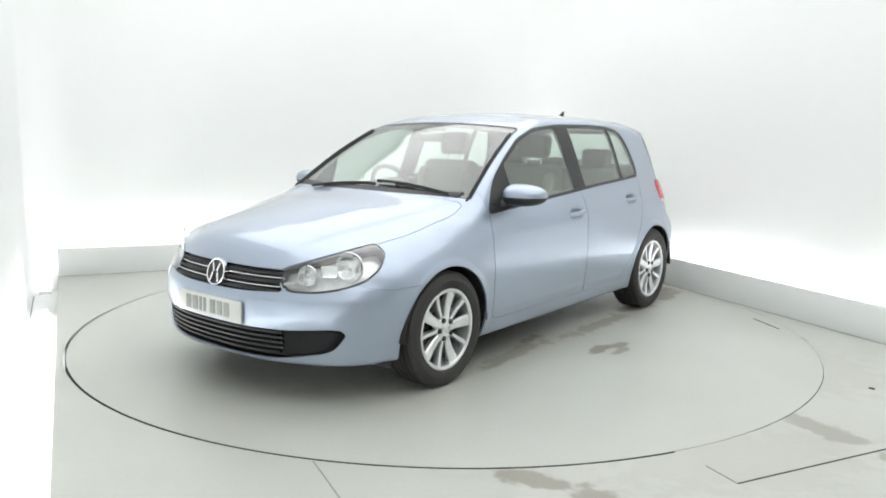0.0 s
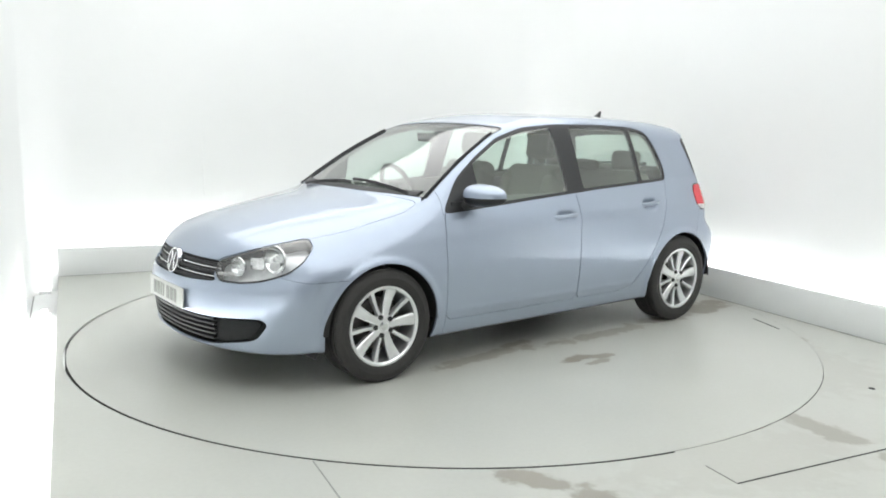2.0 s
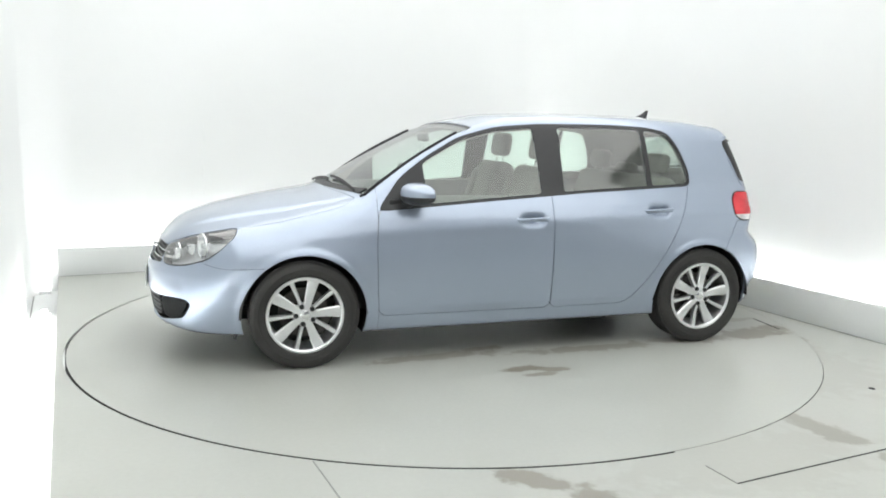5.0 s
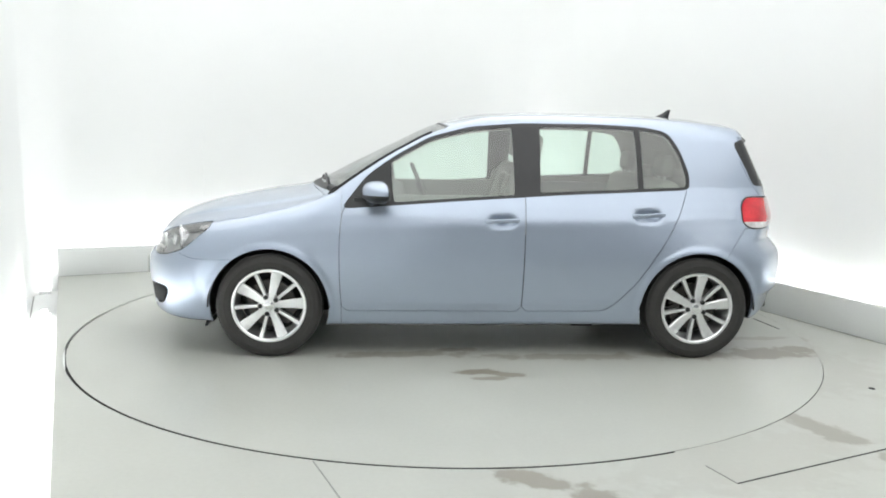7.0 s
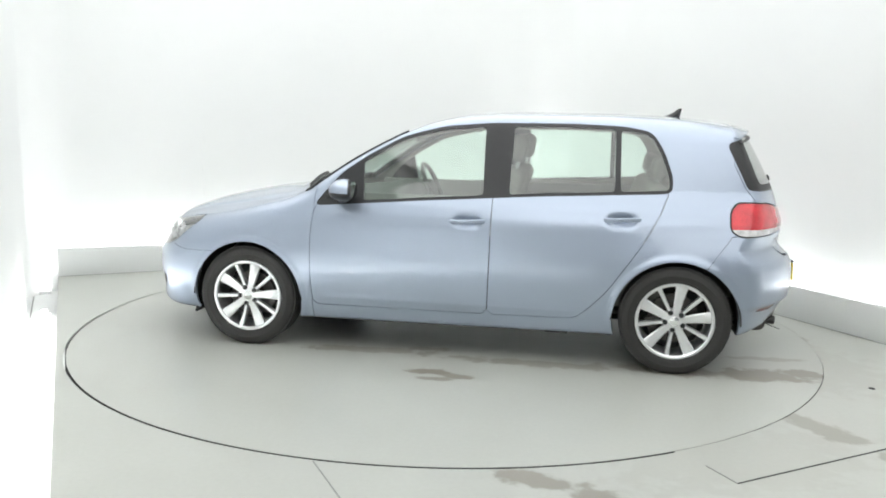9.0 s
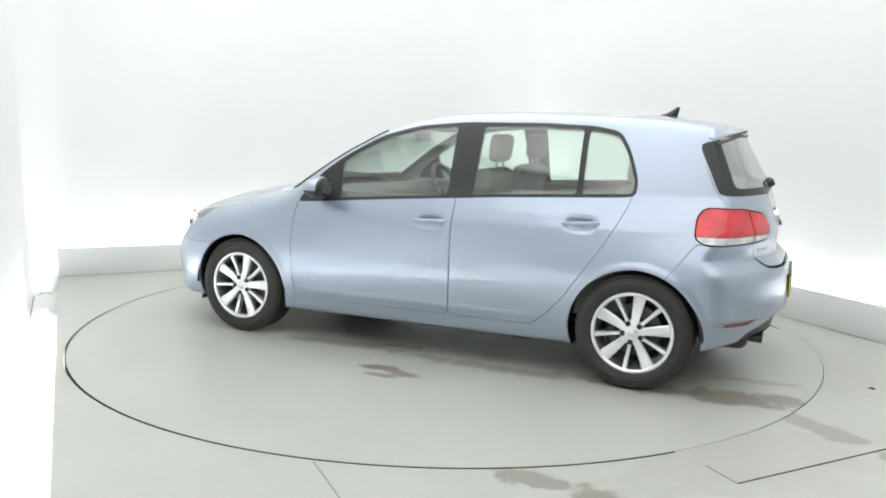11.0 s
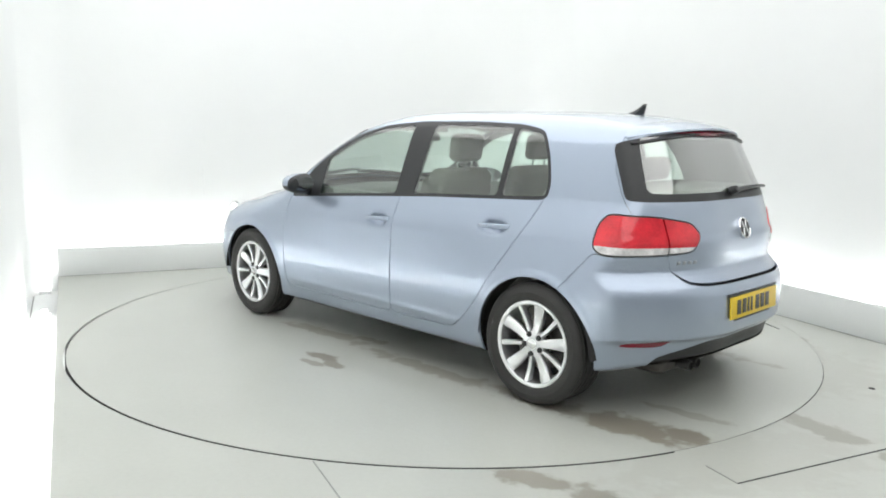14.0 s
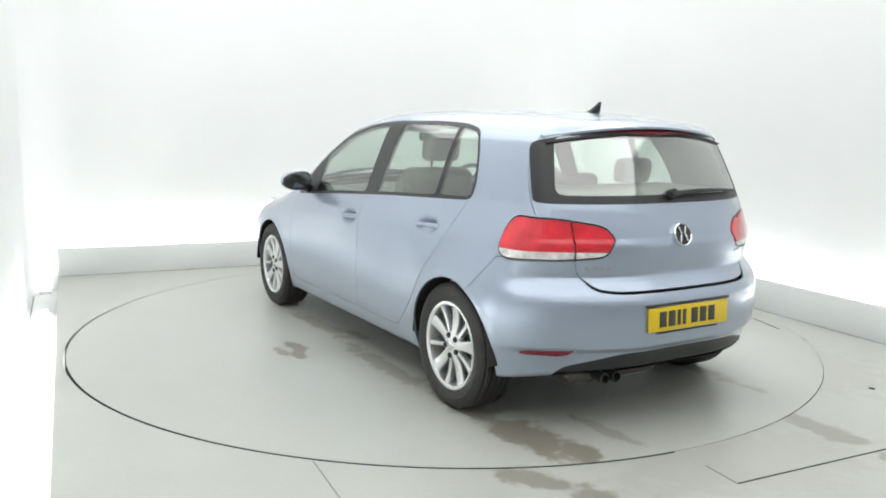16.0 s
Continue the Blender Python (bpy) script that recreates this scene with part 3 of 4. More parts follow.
whole("windscreen", pane, PANE, car, "clear greenish windscreen glass", 0.0, 0.004).visible_shadow = False
whole("windscreen_seal", border, BLACK, car, "black windscreen edge", 0.015, 0.003)
tail_u = lambda x, y: y + 0.6 * (x + 1.70)  # runs evenly round the rear corner
BACKLIGHT = [(-0.5, 1.045), (0.60, 1.047), (0.695, 1.052), (0.702, 1.10), (0.709, 1.28), (0.694, 1.322), (0.40, 1.374), (-0.5, 1.375)]
back, M = cut(M, np.where(M[0][:, 0] < -1.35, inside(BACKLIGHT, tail_u(M[0][:, 0], M[0][:, 1]), M[0][:, 2], 1), 1.0))
BACK_PANE = [(-0.5, 1.085), (0.54, 1.085), (0.582, 1.10), (0.580, 1.33), (0.55, 1.352), (-0.5, 1.35)]
pane, border = cut(back, inside(BACK_PANE, tail_u(back[0][:, 0], back[0][:, 1]), back[0][:, 2], 1))
rear_pane = whole("rear_window", pane, REAR_PANE, car, "clear greenish rear glass", 0.0, 0.003)
rear_pane.visible_shadow = False
rear_border = whole("rear_window_border", border, BLACK, car, "glossy black rear window border", 0.015, 0.002)

# lamps
LAMP = [(0.435, 0.672), (0.418, 0.61), (0.478, 0.574), (0.67, 0.574), (0.83, 0.590), (1.01, 0.628), (1.11, 0.685), (1.15, 0.752), (1.08, 0.792), (0.90, 0.768), (0.745, 0.742), (0.59, 0.708)]
lamp_field = lambda x, y, z: np.where((x > 1.4) & (y > 0.2), inside(LAMP, y - x + 2.05, z, 2), 1.0)
lamp, M = apart(M, lamp_field, 0.002)
TAIL_LAMP = [(1.175, 0.835), (1.13, 0.935), (1.06, 0.990), (0.76, 0.982), (0.50, 0.952), (0.418, 0.89), (0.478, 0.812), (0.75, 0.798), (1.13, 0.796)]
tail_field = lambda x, y, z: np.where((x < -1.3) & (y > 0.2), inside(TAIL_LAMP, y + x + 1.95, z, 2), 1.0)
tail, M = apart(M, tail_field, 0.002)

# grilles, plate recess and reflectors
GRILLE = [(-0.2, 0.672), (0.40, 0.672), (0.43, 0.668), (0.417, 0.605), (0.46, 0.572), (0.23, 0.560), (-0.2, 0.556)]
grille, M = cut(M, np.where(M[0][:, 0] > 1.7, inside(GRILLE, M[0][:, 1], M[0][:, 2], 1), 1.0))
LOWER = [(-0.2, 0.392), (0.48, 0.388), (0.71, 0.404), (0.735, 0.372), (0.675, 0.282), (0.42, 0.234), (-0.2, 0.228)]
lower, M = cut(M, np.where(M[0][:, 0] > 1.6, inside(LOWER, M[0][:, 1], M[0][:, 2], 2), 1.0))
REFLECTOR = [(0.565, 0.405), (0.785, 0.392), (0.775, 0.372), (0.605, 0.367)]
refl, M = cut(M, np.where(M[0][:, 0] < -1.4, inside(REFLECTOR, M[0][:, 1], M[0][:, 2], 1), 1.0))
VALANCE = [(-0.3, 0.385), (0.36, 0.378), (0.62, 0.315), (0.66, 0.20), (-0.3, 0.20)]
valance, M = cut(M, np.where(M[0][:, 0] < -1.6, inside(VALANCE, M[0][:, 1], M[0][:, 2], 2), 1.0))

# shut panels
BONNET = [(1.09, -0.3), (1.085, 0.30), (1.02, 0.55), (0.97, 0.715), (1.10, 0.745), (1.45, 0.715), (1.70, 0.670), (1.80, 0.630), (1.885, 0.565), (1.962, 0.490), (2.025, 0.405), (2.2, 0.38), (2.2, -0.3)]
bonnet_field = lambda x, y, z: np.where((z > 0.674) & (x > 0.8), inside(BONNET, x, y, 1), np.where(x > 1.95, np.maximum(0.674 - z, inside(BONNET, x, y, 1)), 1.0))
bonnet, M = apart(M, bonnet_field, 0.0014)
bumper_f, M = apart(M, lambda x, y, z: np.maximum(1.42 - x, z - curve(x, [(1.4, 0.59), (1.7, 0.585), (1.8, 0.60), (1.95, 0.66), (2.1, 0.69)])), 0.0009)
DOOR_F = [(0.862, 0.888), (0.878, 0.70), (0.874, 0.46), (0.862, 0.285), (-0.212, 0.285), (-0.220, 0.60), (-0.226, 0.99), (-0.24, 1.2), (0.6, 1.2)]
DOOR_R = [(-0.214, 0.285), (-0.72, 0.292), (-0.80, 0.355), (-0.90, 0.46), (-0.985, 0.585), (-1.10, 0.755), (-1.18, 0.90), (-1.232, 1.03), (-1.2, 1.2), (-0.24, 1.2), (-0.226, 0.99), (-0.222, 0.60)]
door_f, M = apart(M, lambda x, y, z: np.where((y > 0.4) & (z < 1.06), inside(DOOR_F, x, z, 1), 1.0))
door_r, M = apart(M, lambda x, y, z: np.where((y > 0.4) & (z < 1.06), inside(DOOR_R, x, z, 1), 1.0))
GATE = [(-0.6, 0.655), (0.25, 0.660), (0.364, 0.672), (0.46, 0.73), (0.477, 0.80), (0.494, 0.94), (0.66, 0.95), (0.700, 1.04), (0.710, 1.10), (0.720, 1.31), (0.715, 1.36), (0.70, 1.6), (-0.6, 1.6)]
gate, M = apart(M, lambda x, y, z: np.where(x < -1.45, np.maximum(inside(GATE, tail_u(x, y), z, 1), x + 1.585), 1.0), lambda x, y, z: 0.0013 + 0.0050 * np.clip((0.73 - z) / 0.04, 0, 1))
bumper_r, M = apart(M, lambda x, y, z: np.maximum(x + 1.43 + 0.75 * (z - 0.60), z - 0.800), 0.0016)
fender, M = apart(M, lambda x, y, z: np.where(y > 0.3, np.maximum(0.866 - x, z - 1.02), 1.0), 0.0012)

whole("underbody", under, SHELL, car, "dark underbody", 0.0)
whole("bonnet", bonnet, PAINT, car)
whole("front_bumper", bumper_f, PAINT, car)
both("front_wing", fender, PAINT, car)
front_doors = both("front_door", door_f, PAINT, car)
rear_doors = both("rear_door", door_r, PAINT, car)
tailgate = whole("tailgate", gate, PAINT, car)
for k in (0, 1):
    panes[0][k].parent, panes[1][k].parent = front_doors[k], rear_doors[k]
rear_pane.parent = rear_border.parent = tailgate
whole("rear_bumper", bumper_r, PAINT, car)
px, py, pz = M[0].T
sill, M = cut(M, np.where(py > 0.3, np.maximum(pz - 0.300, np.abs(px) - 0.97), 1.0))
px, py, pz = M[0].T
quarter, M = cut(M, np.where(py > 0.3, np.maximum(px + 0.60, pz - 1.30), 1.0))
both("sill", sill, PAINT, car)
both("rear_quarter", quarter, PAINT, car)
whole("roof", M, PAINT, car, "light blue roof and windscreen pillars")

# inner shell behind the shut lines, with the windows left open
inner = master(0.04, 70, 30)
p, n = inner[0], inner[1]
hole = np.minimum.reduce([lamp_field(*p.T) - 0.004, side_view(*p.T) + 0.02, np.where(p[:, 2] > 0.85, screen_field(*p.T) + 0.02, 1.0), np.where(p[:, 0] < -1.35, inside(BACK_PANE, tail_u(p[:, 0], p[:, 1]), p[:, 2], 2), 1.0),
                          np.where(p[:, 1] > 0.40, np.hypot(p[:, 0] - AXLE, p[:, 2] - HUB_Z) - ARCH - 0.01, 1.0), np.where(p[:, 1] > 0.40, np.hypot(p[:, 0] + AXLE, p[:, 2] - HUB_Z) - ARCH - 0.01, 1.0)])
_, inner = cut(inner, hole)
cabin, nose_shell = cut(inner, np.maximum(inner[0][:, 0] - 1.0, 0.75 - inner[0][:, 2]))
whole("inner_shell", nose_shell, SHELL, car, "dark shell behind the panels", 0.0, 0.036)
whole("headlining", cabin, LINING, car, "light grey cabin lining", 0.0, 0.03)


def surface(o, d, far=1.5):
    """Where a ray from inside the body leaves it, and the outward normal there."""
    o, d = np.array(o, float), np.array(d, float)
    d /= np.linalg.norm(d)
    lo, hi = 0.0, far
    for _ in range(20):
        m = (lo + hi) / 2
        q = o + d * m
        lo, hi = (m, hi) if solid(q[None, 0], q[None, 1], q[None, 2])[0] < 0 else (lo, m)
    q = o + d * lo
    return Vector(q), Vector(gradient(q[None])[0])


def on_nose(y, z):
    return surface((1.0, y, z), (1, 0, 0))


def on_tail(y, z):
    return surface((-1.0, y, z), (-1, 0, 0))


def on_flank(x, z, sgn=1):
    q, n = surface((x, 0, z), (0, 1, 0))
    return Vector((q.x, sgn * q.y, q.z)), Vector((n.x, sgn * n.y, n.z))


def ribbon(path, normals, height, depth, up=Vector((0, 0, 1))):
    """A bar with a flat, slightly rounded section that follows a path on the body."""
    bm = bmesh.new()
    rows = []
    for q, n in zip(path, normals):
        u = (up - n * up.dot(n)).normalized()
        sec = [(-0.5, -1), (-0.5, -0.25), (-0.32, 0), (0.32, 0), (0.5, -0.25), (0.5, -1)]
        rows.append([bm.verts.new(q + u * (a * height) + n * (b * depth)) for a, b in sec])
    for p, r in zip(rows, rows[1:]):
        for i in range(6):
            bm.faces.new((p[i], p[(i + 1) % 6], r[(i + 1) % 6], r[i]))
    bm.faces.new(rows[0])
    bm.faces.new(rows[-1])
    bmesh.ops.recalc_face_normals(bm, faces=bm.faces)
    return bm


def facing(at, n, spin=0.0):
    """A frame at a place on the body whose z axis is the normal and whose y axis points up."""
    n = Vector(n).normalized()
    x = Vector((0, 0, 1)).cross(n).normalized()
    y = n.cross(x)
    m = Matrix((x, y, n)).transposed().to_4x4()
    return Matrix.Translation(at) @ m @ Matrix.Rotation(spin, 4, "Z")


def placed(bm, m):
    bmesh.ops.transform(bm, matrix=m, verts=bm.verts)
    return bm


# ---- grilles ----
grille_back = whole("upper_grille", grille, BLACK, car, "black slatted grille with two thin chrome strips", 0.03, 0.028)
ys = np.linspace(-0.425, 0.425, 41)
for z, mat, h in ((0.652, BLACK, 0.017), (0.634, CHROME, 0.008), (0.614, BLACK, 0.017), (0.595, CHROME, 0.008), (0.575, BLACK, 0.016)):
    line = [on_nose(float(y), z) for y in ys]
    part("chrome_strip" if mat is CHROME else "slat", ribbon([q - n * 0.006 for q, n in line], [n for q, n in line], h, 0.02), mat, grille_back, "thin chrome strip" if mat is CHROME else "")
lower_back = whole("lower_grille", lower, MATT, car, "black slatted lower air intake", 0.035, 0.034)
for z, reach in ((0.372, 0.46), (0.346, 0.46), (0.320, 0.46), (0.294, 0.46), (0.268, 0.44)):
    line = [on_nose(float(y), z) for y in np.linspace(-reach, reach, 31)]
    part("slat", ribbon([q - n * 0.006 for q, n in line], [n for q, n in line], 0.014, 0.028), BLACK, lower_back)
blank, _ = cut(lower, inside([(0.475, 0.377), (0.69, 0.392), (0.708, 0.372), (0.655, 0.295), (0.475, 0.255)], lower[0][:, 1], lower[0][:, 2], 2))
both("fog_lamp_cover", blank, MATT, lower_back, "smooth black fog lamp cover", 0.02, 0.010)


def badge(at, n, r):
    """A plain round emblem: chrome ring and bars on a dark disc."""
    m = facing(at, n)
    disc = part("badge", placed(lathe([(0.0001, 0.010), (r * 0.6, 0.009), (r * 0.92, 0.006), (r * 0.92, -0.012), (0.0001, -0.012)], 40, "z"), m), BLACK, car, "round chrome emblem on a dark disc")
    ring = lathe([(r * 0.84, 0.004), (r * 0.86, 0.013), (r * 0.93, 0.016), (r, 0.012), (r, -0.01), (r * 0.84, -0.01), (r * 0.84, 0.004)], 48, "z")
    part("emblem_ring", placed(ring, m), CHROME, disc)
    for x, y, tilt in ((-0.28, 0.34, 0.35), (0.28, 0.34, -0.35), (-0.34, -0.36, -0.30), (0.34, -0.36, 0.30)):
        part("emblem_bar", placed(box(r * 0.17, r * 0.70, 0.010, (x * r, y * r, 0.011), 0.002, Matrix.Rotation(tilt, 4, "Z")), m), CHROME, disc)


q, n = on_nose(0, 0.617)
badge(q + n * 0.004, (1, 0, 0.25), 0.072)
q, n = on_tail(0, 0.898)
badge(q + n * 0.004, n, 0.056)

# ---- number plates, their writing as plain bars ----
PLATE_W = material("white_plate", (0.58, 0.60, 0.57), 0.35, vary=0.05, scale=10)
PLATE_Y = material("yellow_plate", (0.78, 0.56, 0.02), 0.35, vary=0.05, scale=10)
INK = material("plate_ink", (0.05, 0.05, 0.04), 0.5)
# grey in place of black: overexposure put into the front plate's bars
PALE_INK = material("glare_paled_plate_ink", (0.30, 0.31, 0.29), 0.5)


def plate(at, n, mat, label, w=0.52, h=0.111):
    m = facing(at, n)
    back = part("number_plate", placed(box(w, h, 0.008, (0, 0, 0), 0.003), m), mat, car, label)
    x = -0.195
    for k in range(7):
        wide = 0.022 if k in (2, 3) else 0.044
        part("plate_bar", placed(box(wide, 0.072, 0.003, (x + wide / 2, 0, 0.0045), 0.0008), m), PALE_INK if mat is PLATE_W else INK, back)
        x += wide + (0.034 if k == 3 else 0.013)


plate((2.162, 0, 0.452), (1, 0, 0.03), PLATE_W, "white front number plate with dark bars paled by glare")
plate((-2.033, 0.02, 0.535), (-1, 0, 0.05), PLATE_Y, "yellow rear number plate with dark bars")
q, n = on_tail(0.0, 0.60)
part("plate_recess_lip", box(0.016, 0.54, 0.010, (-2.027, 0.02, 0.600), 0.003), BLACK, car)
part("plate_recess_lip", box(0.014, 0.40, 0.008, (-2.026, 0.02, 0.470), 0.003), BLACK, car)

# ---- headlamps ----
LAMP_SILVER = material("silver_lamp_bowl", (0.90, 0.91, 0.92), 0.16, metal=0.9, vary=0.15, scale=25)
LAMP_GREY = material("grey_lamp_housing", (0.74, 0.75, 0.76), 0.30, metal=0.6, vary=0.2, scale=25)
inner_lamp, rim_lamp = cut(lamp, lamp_field(*lamp[0].T) + 0.009)
housings = both("headlamp", inner_lamp, LAMP_GREY, car, "clear headlamp with silver reflectors and a dark edge", 0.0, 0.055)
for k, o in enumerate(housings):
    sgn = 1 - 2 * k
    f = (lambda g: g) if k == 0 else flip
    skin("bezel", f(flanged(rim_lamp, 0.055, 0.004)), BLACK, o, "black lamp edge")
    skin("lens", f(flanged(lamp, 0.0, 0.0)), LENS, o, "clear lens").visible_shadow = False
    for (x, y, z), r in (((1.838, 0.690, 0.694), 0.074), ((1.965, 0.530, 0.648), 0.052)):
        q, n = surface((1.2, 0.25, z), (x - 1.2, y - 0.25, 0))
        m = facing(Vector((q.x - n.x * 0.028, sgn * (q.y - n.y * 0.028), q.z)), (0.94, sgn * 0.34, 0.0))
        bowl = part("reflector", placed(lathe([(r, 0.006), (r * 0.97, 0.012), (r * 0.92, 0.006), (r * 0.7, -0.014), (r * 0.4, -0.026), (0.0001, -0.03)], 36, "z"), m), LAMP_SILVER, o)
        part("bulb_cap", placed(lathe([(0.0001, 0.012), (r * 0.22, 0.008), (r * 0.26, -0.004), (r * 0.26, -0.03)], 20, "z"), m), CHROME, o)
    q, n = surface((1.2, 0.25, 0.668), (0.72, 0.37, 0))
    part("inner_reflector", placed(box(0.085, 0.062, 0.012, (0, 0, 0), 0.005), facing(Vector((q.x - n.x * 0.034, sgn * (q.y - n.y * 0.034), q.z)), (0.85, sgn * 0.45, 0.12))), LAMP_SILVER, o, "bright silver panel between the reflectors")
    q, n = surface((1.2, 0.25, 0.60), (0.85, 0.24, 0))
    part("indicator_bowl", placed(box(0.10, 0.018, 0.012, (0, 0, 0), 0.005), facing(Vector((q.x - n.x * 0.03, sgn * (q.y - n.y * 0.03), q.z + 0.006)), (0.8, sgn * 0.5, 0))), WHITE_LENS, o)

# ---- tail lamps: outer part on the body, inner part on the tailgate ----
out_l, in_l = cut(tail, 0.564 - tail[0][:, 1])
out_l, _ = cut(out_l, 0.567 - out_l[0][:, 1])
_, in_l = cut(in_l, 0.561 - in_l[0][:, 1])
for piece in (out_l, in_l):
    edge_in, edge = cut(piece, tail_field(*piece[0].T) + 0.007)
    pale, red = cut(edge_in, edge_in[0][:, 2] - 0.838)
    reds = both("tail_lamp", red, RED, car, "red tail lamp with a white lower strip", 0.015, -0.004)
    for k, o in enumerate(reds):
        f = (lambda g: g) if k == 0 else flip
        skin("white_strip", f(flanged(pale, 0.015, -0.004)), WHITE_LENS, o, "white reversing strip")
        skin("lamp_seal", f(flanged(edge, 0.012, 0.002)), BLACK, o)
both("rear_reflector", refl, DARK_RED, car, "dark red bumper reflector", 0.01, 0.002)
whole("rear_valance", valance, BLACK, car, "dark grey lower bumper insert", 0.02, 0.008)
for y in (0.345, 0.415):
    part("exhaust_tip", placed(lathe([(0.022, 0.06), (0.026, 0.058), (0.026, -0.20), (0.021, -0.20), (0.021, 0.058)], 28, "z"), Matrix.Translation((-1.86, y, 0.258)) @ Matrix.Rotation(-math.pi / 2 - 0.06, 4, "Y")), material("dull_steel", (0.07, 0.07, 0.07), 0.35, metal=0.8), car)

# ---- roof spoiler, brake lamp, aerial ----
def spoiler(below):
    bm = bmesh.new()
    rows = []
    for y in np.linspace(-0.580, 0.580, 43):
        y = float(y)
        a = abs(y) / 0.580
        end = Vector((-1.735 + 0.13 * a ** 2.4, y, 1.398 - 0.052 * a ** 2))
        root = surface((-1.58, y, 0.9), (0, 0, 1))[0]
        low = surface((-1.40, y, 1.352 - 0.05 * a * a), (-1, 0, 0))[0]
        top = [Vector((root.x + 0.02, y, root.z - 0.006)), Vector((root.x, y, root.z + 0.0025)), root.lerp(end, 0.5) + Vector((0, 0, 0.006)), end, end + Vector((0.003, 0, -0.010))]
        under = [end + Vector((0.004, 0, -0.009)), end + Vector((0.03, 0, -0.012)), low + Vector((-0.004, 0, 0.016)), low + Vector((0.03, 0, 0.0))]
        rows.append([bm.verts.new(v) for v in (under if below else top)])
    for p, r in zip(rows, rows[1:]):
        for i in range(len(p) - 1):
            bm.faces.new((p[i], p[i + 1], r[i + 1], r[i]))
    if not below:
        bm.faces.new(rows[0])
        bm.faces.new(rows[-1])
    bmesh.ops.recalc_face_normals(bm, faces=bm.faces)
    return bm


spoil = part("roof_spoiler", spoiler(False), PAINT, car, "light blue roof spoiler over the rear window", angle=50)
part("spoiler_underside", spoiler(True), BLACK, spoil, "black spoiler underside", angle=50)
line = [Vector((-1.722 + 0.13 * (abs(y) / 0.56) ** 2.4, float(y), 1.366)) for y in np.linspace(-0.31, 0.31, 15)]
part("high_brake_lamp", ribbon(line, [Vector((-1, 0, -0.35)).normalized()] * 15, 0.022, 0.02), DARK_RED, spoil, "dark red high brake lamp")


def fin():
    bm = bmesh.new()
    base = surface((-1.25, 0, 1.0), (0, 0, 1))[0].z
    rows = []
    for t in np.linspace(0, 1, 9):
        t = float(t)
        h = 0.056 * t
        x0 = -1.165 - 0.158 * t ** 0.42
        x1 = -1.330 - 0.014 * t
        w = 0.022 * (1 - t) ** 0.8 + 0.003
        rows.append([bm.verts.new((x0 + (x1 - x0) * u, s * w * math.sin(math.pi * min(max(u, 0.06), 0.9)) ** 0.6, base - 0.004 + h)) for u, s in ((0, 0), (0.25, 1), (0.6, 1), (1, 0.4), (1, -0.4), (0.6, -1), (0.25, -1))])
    for p, r in zip(rows, rows[1:]):
        for i in range(7):
            bm.faces.new((p[i], p[(i + 1) % 7], r[(i + 1) % 7], r[i]))
    bm.faces.new(rows[-1])
    bmesh.ops.recalc_face_normals(bm, faces=bm.faces)
    return bm


part("roof_aerial", fin(), BLACK, car, "small black shark-fin aerial")

# ---- small chrome writing on the tailgate, as plain bars ----
DULL = material("dulled_badge_metal", (0.36, 0.38, 0.42), 0.4, metal=0.8, vary=0.2, scale=60)
for start, z, count in ((0.505, 0.763, 4), (-0.43, 0.800, 3)):
    for k in range(count):
        q, n = on_tail(start - 0.030 * k, z)
        part("tailgate_badge", placed(box(0.020, 0.016, 0.003, (0, 0, 0.0015), 0.001), facing(q, n)), DULL, tailgate)

# ---- door handles ----
for hx, hz, doors in ((-0.085, 0.833, front_doors), (-0.972, 0.873, rear_doors)):
    for sgn in (1, -1):
        pts, nrm = [], []
        for u in np.linspace(-0.105, 0.105, 13):
            q, n = on_flank(hx + float(u), hz, sgn)
            base, _ = on_flank(hx + (0.125 if u > 0 else -0.125), hz, sgn)
            side = Vector((0, sgn, 0))
            yy = max(abs(q.y) + 0.004, abs(base.y) + 0.022 * (1 - (abs(u) / 0.112) ** 2) ** 0.5 - 0.004) if abs(u) < 0.1 else abs(q.y) + 0.002
            pts.append(Vector((q.x, sgn * yy, hz - 0.042 * float(u))))
            nrm.append(side)
        part("door_handle", ribbon(pts, nrm, 0.024, 0.014), PAINT, doors[0 if sgn > 0 else 1], "light blue pull handle over a recess")

MIRROR = material("dim_mirror", (0.22, 0.23, 0.24), 0.06, metal=1.0, vary=0.03)
TRIM_GREY = material("grey_door_trim", (0.22, 0.23, 0.21), 0.8, vary=0.06, scale=20, bump=0.0004)

